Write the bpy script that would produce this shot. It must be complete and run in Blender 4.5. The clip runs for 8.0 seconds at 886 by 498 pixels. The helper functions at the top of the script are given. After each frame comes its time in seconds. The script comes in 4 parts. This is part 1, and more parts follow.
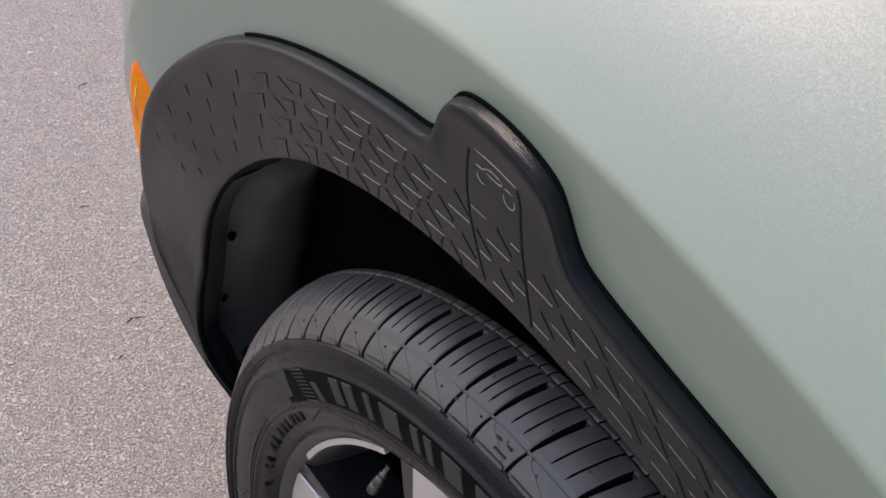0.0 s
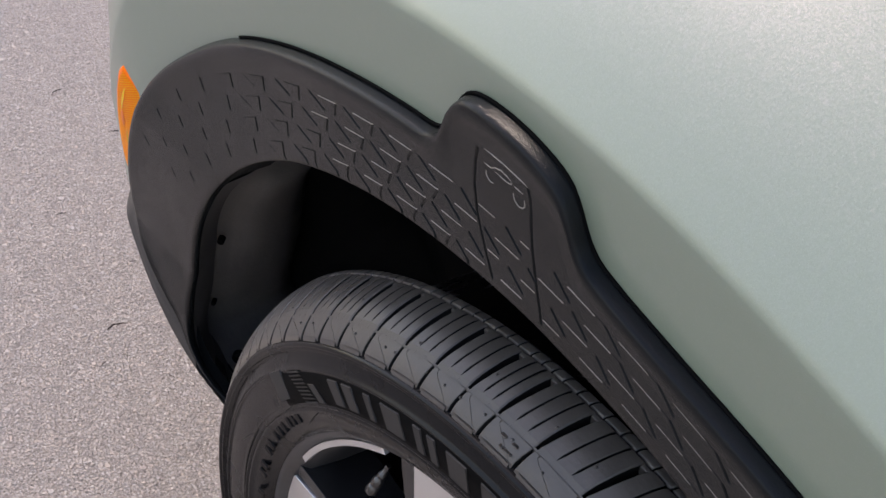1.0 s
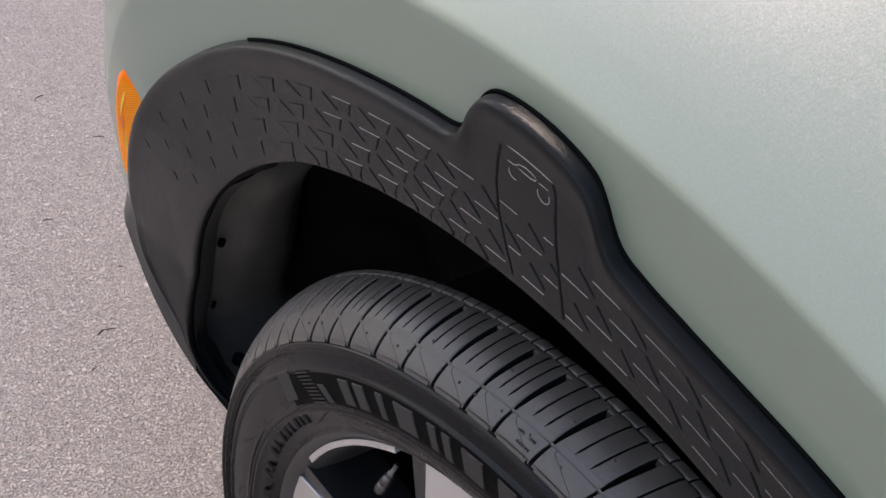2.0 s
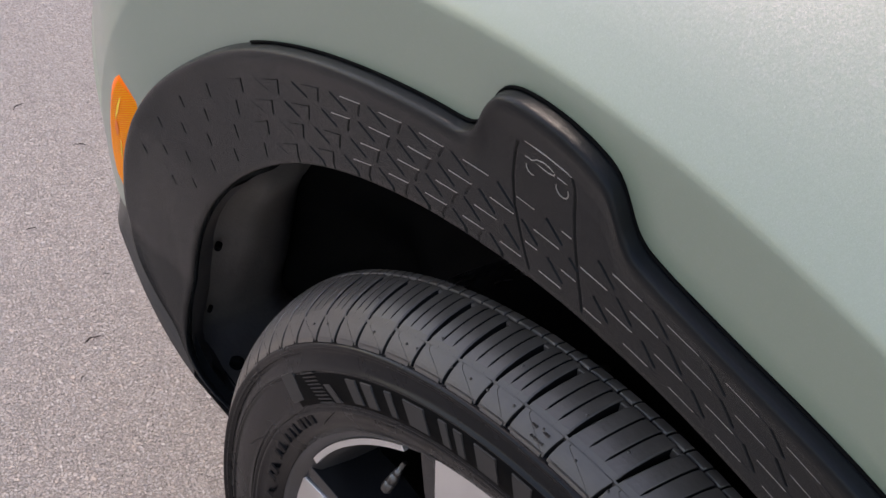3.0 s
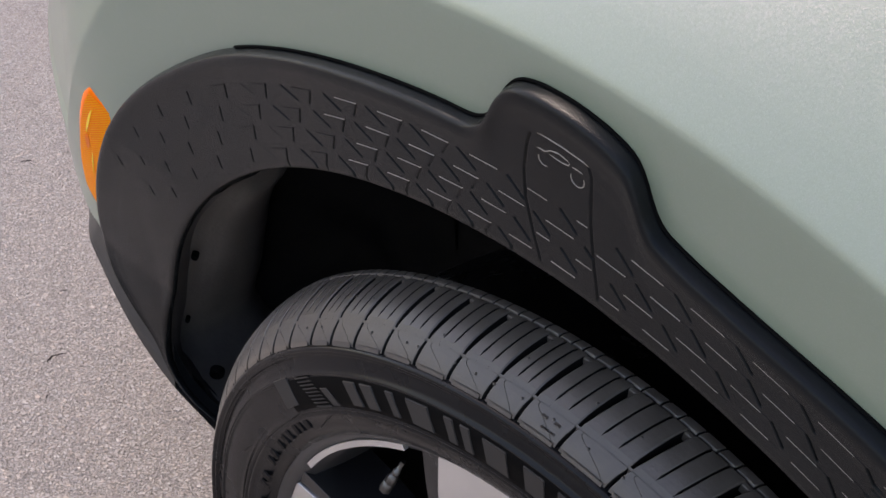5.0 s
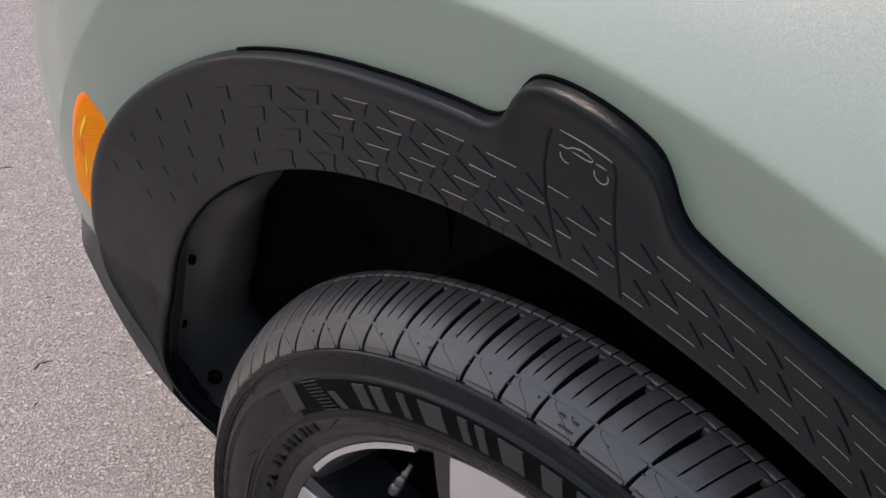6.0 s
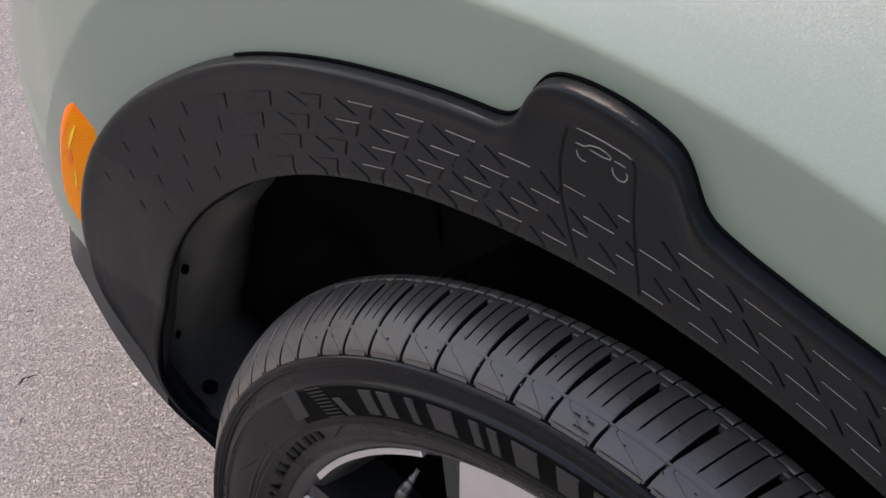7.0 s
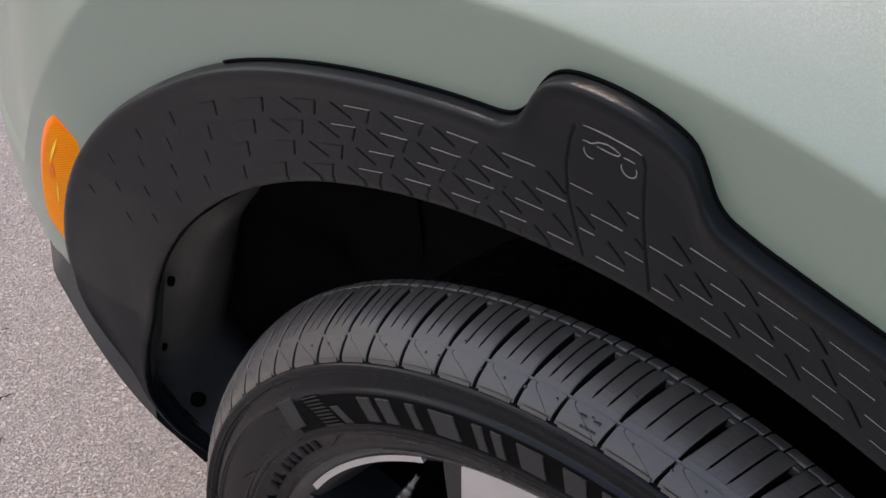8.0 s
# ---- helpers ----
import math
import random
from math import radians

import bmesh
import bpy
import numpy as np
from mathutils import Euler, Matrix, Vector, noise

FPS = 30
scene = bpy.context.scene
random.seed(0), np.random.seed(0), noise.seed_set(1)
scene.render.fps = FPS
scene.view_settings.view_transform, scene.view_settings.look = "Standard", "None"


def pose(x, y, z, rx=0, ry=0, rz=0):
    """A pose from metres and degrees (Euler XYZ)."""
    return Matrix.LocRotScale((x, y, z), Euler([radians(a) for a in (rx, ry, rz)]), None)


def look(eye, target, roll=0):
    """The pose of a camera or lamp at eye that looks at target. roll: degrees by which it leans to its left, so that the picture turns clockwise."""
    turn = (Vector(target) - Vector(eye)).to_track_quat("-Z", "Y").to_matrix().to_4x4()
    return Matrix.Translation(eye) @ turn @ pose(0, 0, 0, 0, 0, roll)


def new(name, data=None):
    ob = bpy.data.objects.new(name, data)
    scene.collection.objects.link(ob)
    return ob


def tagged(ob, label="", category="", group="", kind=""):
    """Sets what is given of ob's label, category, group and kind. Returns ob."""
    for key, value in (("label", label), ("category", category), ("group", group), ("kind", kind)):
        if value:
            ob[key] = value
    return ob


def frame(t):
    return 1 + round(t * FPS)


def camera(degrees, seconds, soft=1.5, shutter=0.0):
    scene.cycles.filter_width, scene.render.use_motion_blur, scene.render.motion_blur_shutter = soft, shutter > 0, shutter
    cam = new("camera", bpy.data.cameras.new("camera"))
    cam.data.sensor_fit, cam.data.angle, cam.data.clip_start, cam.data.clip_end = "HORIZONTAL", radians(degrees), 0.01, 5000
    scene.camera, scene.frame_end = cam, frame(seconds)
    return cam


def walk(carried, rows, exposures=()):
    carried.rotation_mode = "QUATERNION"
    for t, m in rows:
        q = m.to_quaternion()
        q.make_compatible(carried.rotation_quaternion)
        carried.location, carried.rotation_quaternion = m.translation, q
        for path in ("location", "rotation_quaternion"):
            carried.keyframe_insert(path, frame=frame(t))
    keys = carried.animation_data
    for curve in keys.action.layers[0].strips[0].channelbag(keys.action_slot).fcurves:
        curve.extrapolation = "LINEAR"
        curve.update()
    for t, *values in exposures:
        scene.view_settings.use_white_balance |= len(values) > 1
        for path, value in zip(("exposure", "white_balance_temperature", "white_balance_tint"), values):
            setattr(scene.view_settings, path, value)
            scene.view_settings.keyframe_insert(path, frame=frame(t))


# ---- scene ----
cam = camera(35.0, 8.0)
walk(cam, [
    (0.0, pose(0.3394, -0.3803, 1.2005, 51.605, -5.511, 55.754)),
    (0.5, pose(0.3352, -0.3870, 1.2000, 51.689, -5.445, 54.824)),
    (1.0, pose(0.3309, -0.3964, 1.1997, 51.804, -5.539, 54.043)),
    (1.5, pose(0.3268, -0.4073, 1.1994, 51.940, -5.653, 53.375)),
    (3.0, pose(0.3133, -0.4377, 1.1978, 52.317, -5.474, 50.928)),
    (3.5, pose(0.3098, -0.4472, 1.1972, 52.489, -5.385, 49.991)),
    (4.0, pose(0.3050, -0.4541, 1.1962, 52.596, -5.230, 48.973)),
    (4.5, pose(0.2987, -0.4591, 1.1946, 52.651, -5.009, 47.936)),
    (6.0, pose(0.2717, -0.4770, 1.1883, 52.717, -4.658, 45.326)),
    (6.5, pose(0.2614, -0.4812, 1.1851, 52.775, -4.390, 44.354)),
    (7.0, pose(0.2523, -0.4866, 1.1828, 52.900, -4.123, 43.279)),
    (7.5, pose(0.2440, -0.4918, 1.1797, 53.107, -3.932, 42.208)),
    (8.0, pose(0.2356, -0.4961, 1.1763, 53.305, -3.722, 41.083)),
], exposures=[(0.0, 1.39, 7700, 19), (8.0, 1.39, 7700, 19)])

# ---- light: one high sun from the far front side of the car, clear sky ----
SUN = Vector((-0.57, -0.045, 0.81)).normalized()
world = bpy.data.worlds.new("sky")
scene.world = world
world.use_nodes = True
wt = world.node_tree
sky = wt.nodes.new("ShaderNodeTexSky")
sky.sky_type = "NISHITA"
sky.sun_disc = False
sky.dust_density = 1.1
sky.sun_elevation = math.asin(SUN.z)
sky.sun_rotation = math.atan2(SUN.x, SUN.y)
wt.nodes["Background"].inputs["Strength"].default_value = 0.130
wt.links.new(sky.outputs["Color"], wt.nodes["Background"].inputs["Color"])
sun_data = bpy.data.lights.new("sun", "SUN")
sun_data.energy, sun_data.angle, sun_data.color = 1.10, radians(0.53), (1.0, 0.965, 0.94)
sun_lamp = new("sun", sun_data)
sun_lamp.matrix_world = look(SUN * 20, (0, 0, 0))


# ---- materials ----
def material(name, color, rough=0.5, metal=0.0):
    m = bpy.data.materials.new(name)
    m.use_nodes = True
    b = m.node_tree.nodes["Principled BSDF"]
    b.inputs["Base Color"].default_value = (*color, 1)
    b.inputs["Roughness"].default_value = rough
    b.inputs["Metallic"].default_value = metal
    return m, m.node_tree, b


def node(nt, kind, **sets):
    n = nt.nodes.new(kind)
    for key, value in sets.items():
        n.inputs[key.replace("_", " ")].default_value = value
    return n


def coords(nt):
    return nt.nodes.new("ShaderNodeTexCoord").outputs["Object"]


def ramp(nt, fac, stops):
    r = nt.nodes.new("ShaderNodeValToRGB")
    while len(r.color_ramp.elements) < len(stops):
        r.color_ramp.elements.new(0.5)
    for el, (p, c) in zip(r.color_ramp.elements, stops):
        el.position, el.color = p, (*c, 1)
    nt.links.new(fac, r.inputs["Fac"])
    return r.outputs["Color"]


def bump(nt, b, height, strength, distance):
    n = node(nt, "ShaderNodeBump", Strength=strength, Distance=distance)
    nt.links.new(height, n.inputs["Height"])
    nt.links.new(n.outputs["Normal"], b.inputs["Normal"])
    return n


def mix(nt, fac, a, c, blend="MIX"):
    n = nt.nodes.new("ShaderNodeMix")
    n.data_type, n.blend_type = "RGBA", blend
    if isinstance(fac, float):
        n.inputs[0].default_value = fac
    else:
        nt.links.new(fac, n.inputs[0])
    for slot, v in ((6, a), (7, c)):
        if isinstance(v, tuple):
            n.inputs[slot].default_value = (*v, 1)
        else:
            nt.links.new(v, n.inputs[slot])
    return n.outputs[2]


def grained(name, color, rough, scale, strength, distance, spread=0.25, metal=0.0, gloss=0.5):
    """Moulded surface: fine grain relief, and large soft patches of wear in tone and gloss."""
    m, nt, b = material(name, color, rough, metal)
    b.inputs["Specular IOR Level"].default_value = gloss
    co = coords(nt)
    fine = node(nt, "ShaderNodeTexNoise", Scale=scale, Detail=4.0)
    wide = node(nt, "ShaderNodeTexNoise", Scale=14.0, Detail=5.0, Roughness=0.6)
    nt.links.new(co, fine.inputs["Vector"])
    nt.links.new(co, wide.inputs["Vector"])
    lo, hi = (tuple(v * (1 + k * spread) for v in color) for k in (-1, 1))
    nt.links.new(ramp(nt, wide.outputs["Fac"], [(0.3, lo), (0.7, hi)]), b.inputs["Base Color"])
    g = (rough - 0.06,) * 3, (rough + 0.06,) * 3
    nt.links.new(ramp(nt, wide.outputs["Fac"], [(0.35, g[0]), (0.65, g[1])]), b.inputs["Roughness"])
    bump(nt, b, fine.outputs["Fac"], strength, distance)
    return m


def paint_material():
    """Pale sage green paint with silvery flakes under clear coat."""
    m, nt, b = material("sage_green_paint", (0.25, 0.29, 0.24), 0.5, 0.0)
    co = coords(nt)
    flake = node(nt, "ShaderNodeTexVoronoi", Scale=2300.0)
    wide = node(nt, "ShaderNodeTexNoise", Scale=7.0, Detail=3.0)
    dust = node(nt, "ShaderNodeTexNoise", Scale=220.0, Detail=3.0)
    for n in (flake, wide, dust):
        nt.links.new(co, n.inputs["Vector"])
    grey = nt.nodes.new("ShaderNodeSeparateColor")
    nt.links.new(flake.outputs["Color"], grey.inputs["Color"])
    tone = mix(nt, wide.outputs["Fac"], (0.234, 0.294, 0.204), (0.248, 0.310, 0.216))
    spark = ramp(nt, grey.outputs["Red"], [(0.0, (0.42, 0.42, 0.42)), (0.8, (0.5, 0.5, 0.5)), (1.0, (0.66, 0.66, 0.66))])
    tone = mix(nt, 0.12, tone, spark, "OVERLAY")
    nt.links.new(mix(nt, ramp(nt, dust.outputs["Fac"], [(0.5, (0, 0, 0)), (0.8, (0.12, 0.12, 0.12))]), tone, (0.32, 0.33, 0.30)), b.inputs["Base Color"])
    b.inputs["Coat Weight"].default_value = 0.6
    b.inputs["Coat Roughness"].default_value = 0.10
    metal = nt.nodes.new("ShaderNodeBsdfPrincipled")
    metal.inputs["Metallic"].default_value = 1.0
    metal.inputs["Roughness"].default_value = 0.50
    nt.links.new(mix(nt, 0.2, (0.42, 0.35, 0.50), spark, "OVERLAY"), metal.inputs["Base Color"])
    # each flake lies at a slant of its own
    slant = nt.nodes.new("ShaderNodeVectorMath")
    slant.operation = "SUBTRACT"
    slant.inputs[1].default_value = (0.5, 0.5, 0.5)
    nt.links.new(flake.outputs["Color"], slant.inputs[0])
    lay = nt.nodes.new("ShaderNodeVectorMath")
    lay.operation = "MULTIPLY_ADD"
    lay.inputs[1].default_value = (0.34, 0.34, 0.34)
    nt.links.new(slant.outputs[0], lay.inputs[0])
    nt.links.new(nt.nodes.new("ShaderNodeNewGeometry").outputs["Normal"], lay.inputs[2])
    flat = nt.nodes.new("ShaderNodeVectorMath")
    flat.operation = "NORMALIZE"
    nt.links.new(lay.outputs[0], flat.inputs[0])
    nt.links.new(flat.outputs[0], metal.inputs["Normal"])
    both = nt.nodes.new("ShaderNodeMixShader")
    both.inputs[0].default_value = 0.13
    out = nt.nodes["Material Output"]
    nt.links.new(b.outputs[0], both.inputs[1])
    nt.links.new(metal.outputs[0], both.inputs[2])
    nt.links.new(both.outputs[0], out.inputs["Surface"])
    return m


def asphalt_material(name):
    m, nt, b = material(name, (0.417, 0.385, 0.355), 0.9)
    co = coords(nt)
    grit = node(nt, "ShaderNodeTexVoronoi", Scale=330.0, Randomness=1.0)
    fine = node(nt, "ShaderNodeTexNoise", Scale=420.0, Detail=6.0, Roughness=0.8)
    mid = node(nt, "ShaderNodeTexNoise", Scale=160.0, Detail=4.0, Roughness=0.65)
    wide = node(nt, "ShaderNodeTexNoise", Scale=26.0, Detail=6.0, Roughness=0.65)
    for n in (grit, fine, mid, wide):
        nt.links.new(co, n.inputs["Vector"])
    stone = ramp(nt, grit.outputs["Color"], [(0.0, (0.100, 0.082, 0.075)), (0.3, (0.248, 0.215, 0.198)), (0.7, (0.414, 0.373, 0.346)), (1.0, (0.779, 0.724, 0.673))])
    tone = mix(nt, 0.55, stone, ramp(nt, fine.outputs["Fac"], [(0.40, (0.110, 0.094, 0.086)), (0.58, (0.680, 0.625, 0.584))]))
    tone = mix(nt, 0.22, tone, ramp(nt, wide.outputs["Fac"], [(0.38, (0.225, 0.198, 0.184)), (0.62, (0.400, 0.360, 0.335))]))
    nt.links.new(tone, b.inputs["Base Color"])
    add = nt.nodes.new("ShaderNodeMath")
    add.operation = "ADD"
    nt.links.new(fine.outputs["Fac"], add.inputs[0])
    nt.links.new(grit.outputs["Distance"], add.inputs[1])
    bump(nt, b, add.outputs[0], 1.0, 0.0036)
    return m


def stone_material():
    m, nt, b = material("aggregate", (0.487, 0.439, 0.393), 0.85)
    geo = nt.nodes.new("ShaderNodeNewGeometry")
    co = coords(nt)
    fine = node(nt, "ShaderNodeTexNoise", Scale=500.0, Detail=4.0, Roughness=0.7)
    nt.links.new(co, fine.inputs["Vector"])
    tone = ramp(nt, geo.outputs["Random Per Island"], [(0.0, (0.190, 0.165, 0.152)), (0.2, (0.320, 0.282, 0.260)), (0.45, (0.440, 0.386, 0.346)), (0.6, (0.420, 0.398, 0.390)), (0.8, (0.480, 0.436, 0.404)), (0.9, (0.520, 0.430, 0.362)), (0.97, (0.560, 0.515, 0.482)), (1.0, (0.660, 0.620, 0.580))])
    nt.links.new(mix(nt, 0.4, tone, ramp(nt, fine.outputs["Fac"], [(0.30, (0.190, 0.165, 0.152)), (0.70, (0.570, 0.520, 0.486))])), b.inputs["Base Color"])
    bump(nt, b, fine.outputs["Fac"], 0.6, 0.002)
    return m


PAINT = paint_material()
TRIM = grained("black_trim_plastic", (0.0076, 0.0090, 0.0096), 0.21, 1500.0, 0.45, 0.0004, gloss=0.17)
# Black plastic like the trim; pale colour stands for light glinting off ridges.
TRIM_GLINT = grained("painted_glint_trim", (0.260, 0.228, 0.196), 0.30, 900.0, 0.05, 0.0003, gloss=0.4)
LOWER = grained("grey_bumper_plastic", (0.062, 0.058, 0.055), 0.5, 900.0, 0.2, 0.0006, gloss=0.2)
# Deep wheelhouse: its shade is put into this near-black.
LINER = grained("shaded_liner_black", (0.022, 0.021, 0.020), 0.9, 300.0, 0.3, 0.001, gloss=0.05)
# Same plastic as the trim, painted paler for light on its inner return.
RETURN_LIT = grained("lit_return_plastic", (0.110, 0.100, 0.094), 0.5, 600.0, 0.2, 0.0005, gloss=0.3)
# Front of the liner: light reaching it is put into a paler grey.
PANEL = grained("lit_liner_grey", (0.150, 0.132, 0.118), 0.45, 300.0, 0.3, 0.001, gloss=0.3)
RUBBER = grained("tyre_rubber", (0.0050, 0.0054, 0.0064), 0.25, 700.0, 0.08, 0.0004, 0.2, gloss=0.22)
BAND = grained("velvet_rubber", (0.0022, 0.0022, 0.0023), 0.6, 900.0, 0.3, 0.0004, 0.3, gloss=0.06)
SIZE_MARK = grained("moulded_size_rubber", (0.0012, 0.0012, 0.0013), 0.5, 700.0, 0.1, 0.0004, gloss=0.2)
# Same rubber as the tread, darkened: shade in the grooves put into the colour.
GROOVE_SHADE = grained("groove_shade_rubber", (0.010, 0.010, 0.010), 0.5, 500.0, 0.2, 0.0005, gloss=0.2)
CLIP = grained("clip_plastic", (0.004, 0.004, 0.004), 0.6, 600.0, 0.1, 0.0003, gloss=0.05)
SEAL = grained("seal_rubber", (0.004, 0.004, 0.004), 0.8, 600.0, 0.1, 0.0003, gloss=0.05)
# Paler than the sidewall: scuffed tops, with light falling there put into the colour.
TREAD = grained("lit_tread_rubber", (0.068, 0.059, 0.051), 0.36, 420.0, 0.30, 0.0006, 0.45, gloss=0.62)
LETTER = grained("raised_rubber", (0.018, 0.017, 0.016), 0.50, 800.0, 0.15, 0.0004)
RIM_DARK = grained("gloss_black_wheel", (0.012, 0.012, 0.013), 0.22, 200.0, 0.03, 0.0003)
RIM_BRIGHT = grained("machined_alloy", (0.78, 0.77, 0.76), 0.34, 900.0, 0.05, 0.0002, 0.05, 0.9)
STEEL = grained("valve_metal", (0.13, 0.13, 0.13), 0.38, 500.0, 0.05, 0.0002, 0.1, 1.0)
AMBER_BACK = grained("amber_border", (0.92, 0.16, 0.0), 0.35, 300.0, 0.05, 0.0003, 0.1, gloss=0.12)
ASPHALT = asphalt_material("asphalt")
STONES = stone_material()
CRACK = grained("dark_mortar", (0.035, 0.030, 0.028), 0.95, 300.0, 0.6, 0.002, 0.4, gloss=0.1)


def amber_material():
    """Amber lens moulded with fine ribs."""
    m, nt, b = material("amber_lens", (0.95, 0.19, 0.002), 0.4)
    b.inputs["Specular IOR Level"].default_value = 0.04
    co = coords(nt)
    wide = node(nt, "ShaderNodeTexNoise", Scale=55.0, Detail=2.0)
    nt.links.new(co, wide.inputs["Vector"])
    turn = node(nt, "ShaderNodeMapping", Rotation=(0.0, RIB_TILT, 0.0))
    nt.links.new(co, turn.inputs["Vector"])
    ribs = node(nt, "ShaderNodeTexWave", Scale=175.0, Distortion=0.6, Detail=1.0)
    ribs.bands_direction = "Z"
    nt.links.new(turn.outputs["Vector"], ribs.inputs["Vector"])
    deep = ramp(nt, wide.outputs["Fac"], [(0.35, (0.96, 0.15, 0.0)), (0.7, (1.0, 0.20, 0.0))])
    nt.links.new(mix(nt, ribs.outputs["Fac"], deep, (1.0, 0.36, 0.004)), b.inputs["Base Color"])
    bump(nt, b, ribs.outputs["Fac"], 0.3, 0.0006)
    return m


RIB_TILT = radians(30.0)
AMBER = amber_material()
# Yellow for the reflections painted onto the lens.
AMBER_GLEAM = grained("amber_gleam", (1.0, 0.60, 0.02), 0.2, 300.0, 0.05, 0.0003, 0.1, gloss=0.3)


# ---- mesh helpers ----
def mesh_object(name, verts, faces, mat, parent=None, label="", smooth=True):
    me = bpy.data.meshes.new(name)
    me.from_pydata([tuple(v) for v in verts], [], [tuple(f) for f in faces])
    me.validate()
    me.materials.append(mat)
    if smooth:
        me.polygons.foreach_set("use_smooth", [True] * len(me.polygons))
    me.update()
    ob = new(name, me)
    if parent:
        ob.parent = parent
    return tagged(ob, label)


def grid_faces(rows, cols, keep=None, flip=False, base=0, wrap=False):
    out = []
    for i in range(rows - 1):
        for j in range(cols if wrap else cols - 1):
            if keep and not keep(i, j):
                continue
            k = (j + 1) % cols
            f = (base + i * cols + j, base + i * cols + k, base + (i + 1) * cols + k, base + (i + 1) * cols + j)
            out.append(f[::-1] if flip else f)
    return out


def smoothstep(a, b, v):
    t = min(1.0, max(0.0, (v - a) / (b - a)))
    return t * t * (3 - 2 * t)


def cat(knots, v):
    """Catmull-Rom curve through evenly rising (place, value) knots."""
    n = len(knots)
    if v <= knots[0][0]:
        return knots[0][1]
    if v >= knots[-1][0]:
        return knots[-1][1]
    k = max(i for i in range(n - 1) if knots[i][0] <= v)
    (a, p), (b, q) = knots[k], knots[k + 1]
    t, h = (v - a) / (b - a), b - a
    mp = (q - knots[k - 1][1]) / (b - knots[k - 1][0]) if k else (q - p) / h
    mq = (knots[k + 2][1] - p) / (knots[k + 2][0] - a) if k + 2 < n else (q - p) / h
    return (2 * t**3 - 3 * t**2 + 1) * p + (t**3 - 2 * t**2 + t) * h * mp + (3 * t**2 - 2 * t**3) * q + (t**3 - t**2) * h * mq


# ---- the car's outline in plan: x to the rear, y inboard ----
AXLE = Vector((0.0, 0.0, 0.352))
CORNER = -0.475


def plan_points():
    """Line of the flank from the door forward round the bumper's corner to the nose: (x, y, heading)."""
    pts, x, y, s = [], 1.0, -0.0446, 0.0
    while y < 0.86 and len(pts) < 700:
        if x > CORNER:
            h = 1.8
        else:
            s += 0.005
            h = 1.8 + 160 * min(s, 0.12) + 48 * min(max(0.0, s - 0.12), 0.28) + 100 * min(max(0.0, s - 0.40), 0.35) + 20 * max(0.0, s - 0.75)
        pts.append((x, y, radians(h)))
        x -= 0.005 * math.cos(radians(h))
        y += 0.005 * math.sin(radians(h))
    return pts


PLAN = plan_points()


def plan_y(x):
    for (xa, ya, _), (xb, yb, _) in zip(PLAN, PLAN[1:]):
        if xb <= x:
            return ya + (yb - ya) * (xa - x) / max(1e-6, xa - xb)
    return PLAN[-1][1]


PLAN_ZERO = plan_y(0.0)


def tuck_in(x, z):
    """Ahead of the wheel the face draws in down to a soft crease, then flares out again to its foot."""
    fall = np.maximum(0.640 - z, 0.0)
    back = np.maximum(0.507 - z, 0.0)
    return (0.050 * fall - 0.105 * (np.sqrt(back * back + 0.003 ** 2) - 0.003) * np.where(z < 0.507, 1.0, 0.0)) * np.clip((-x - 0.33) / 0.10, 0, 1) * np.where(z < 0.64, 1.0, 0.0)


def lean(x, z):
    """How far the flank lies inboard of its line at the shoulder, at a height."""
    k = -0.2041 + 0.10 * smoothstep(0.2, 0.5, -x)
    low = max(z, 0.36)
    return -0.0711 + k * (low - 0.85) + 0.35 * (0.36 - z if z < 0.36 else 0.0) + float(tuck_in(x, z))


def skin(x, z):
    """The painted skin follows only a part of the trim's draw."""
    return lean(x, z) - 0.6 * float(tuck_in(x, z))


def face_y(x, z):
    """Outboard face of the wheel arch trim."""
    return plan_y(x) - PLAN_ZERO + lean(x, z)


def face_np(x, z):
    """The same face for whole arrays."""
    px, py = np.array([q[0] for q in PLAN])[::-1], np.array([q[1] for q in PLAN])[::-1]
    t = np.clip((-x - 0.2) / 0.3, 0, 1)
    k = -0.2041 + 0.10 * t * t * (3 - 2 * t)
    low = np.maximum(z, 0.36)
    return np.interp(x, px, py) - PLAN_ZERO - 0.0711 + k * (low - 0.85) + 0.35 * np.maximum(0.36 - z, 0.0) + tuck_in(x, z)


def polar(phi, r):
    """x and z on a circle about the axle; phi in degrees from straight up, towards the front."""
    a = radians(phi)
    return -r * math.sin(a), AXLE.z + r * math.cos(a)


# ---- ground ----
def build_ground():
    verts = [(-4000, -4000, 0), (4000, -4000, 0), (4000, 4000, 0), (-4000, 4000, 0)]
    g = mesh_object("ground", verts, [(0, 1, 2, 3)], ASPHALT, smooth=False)
    return tagged(g, "pale grey sunlit asphalt with exposed aggregate", "ground", kind="structure")


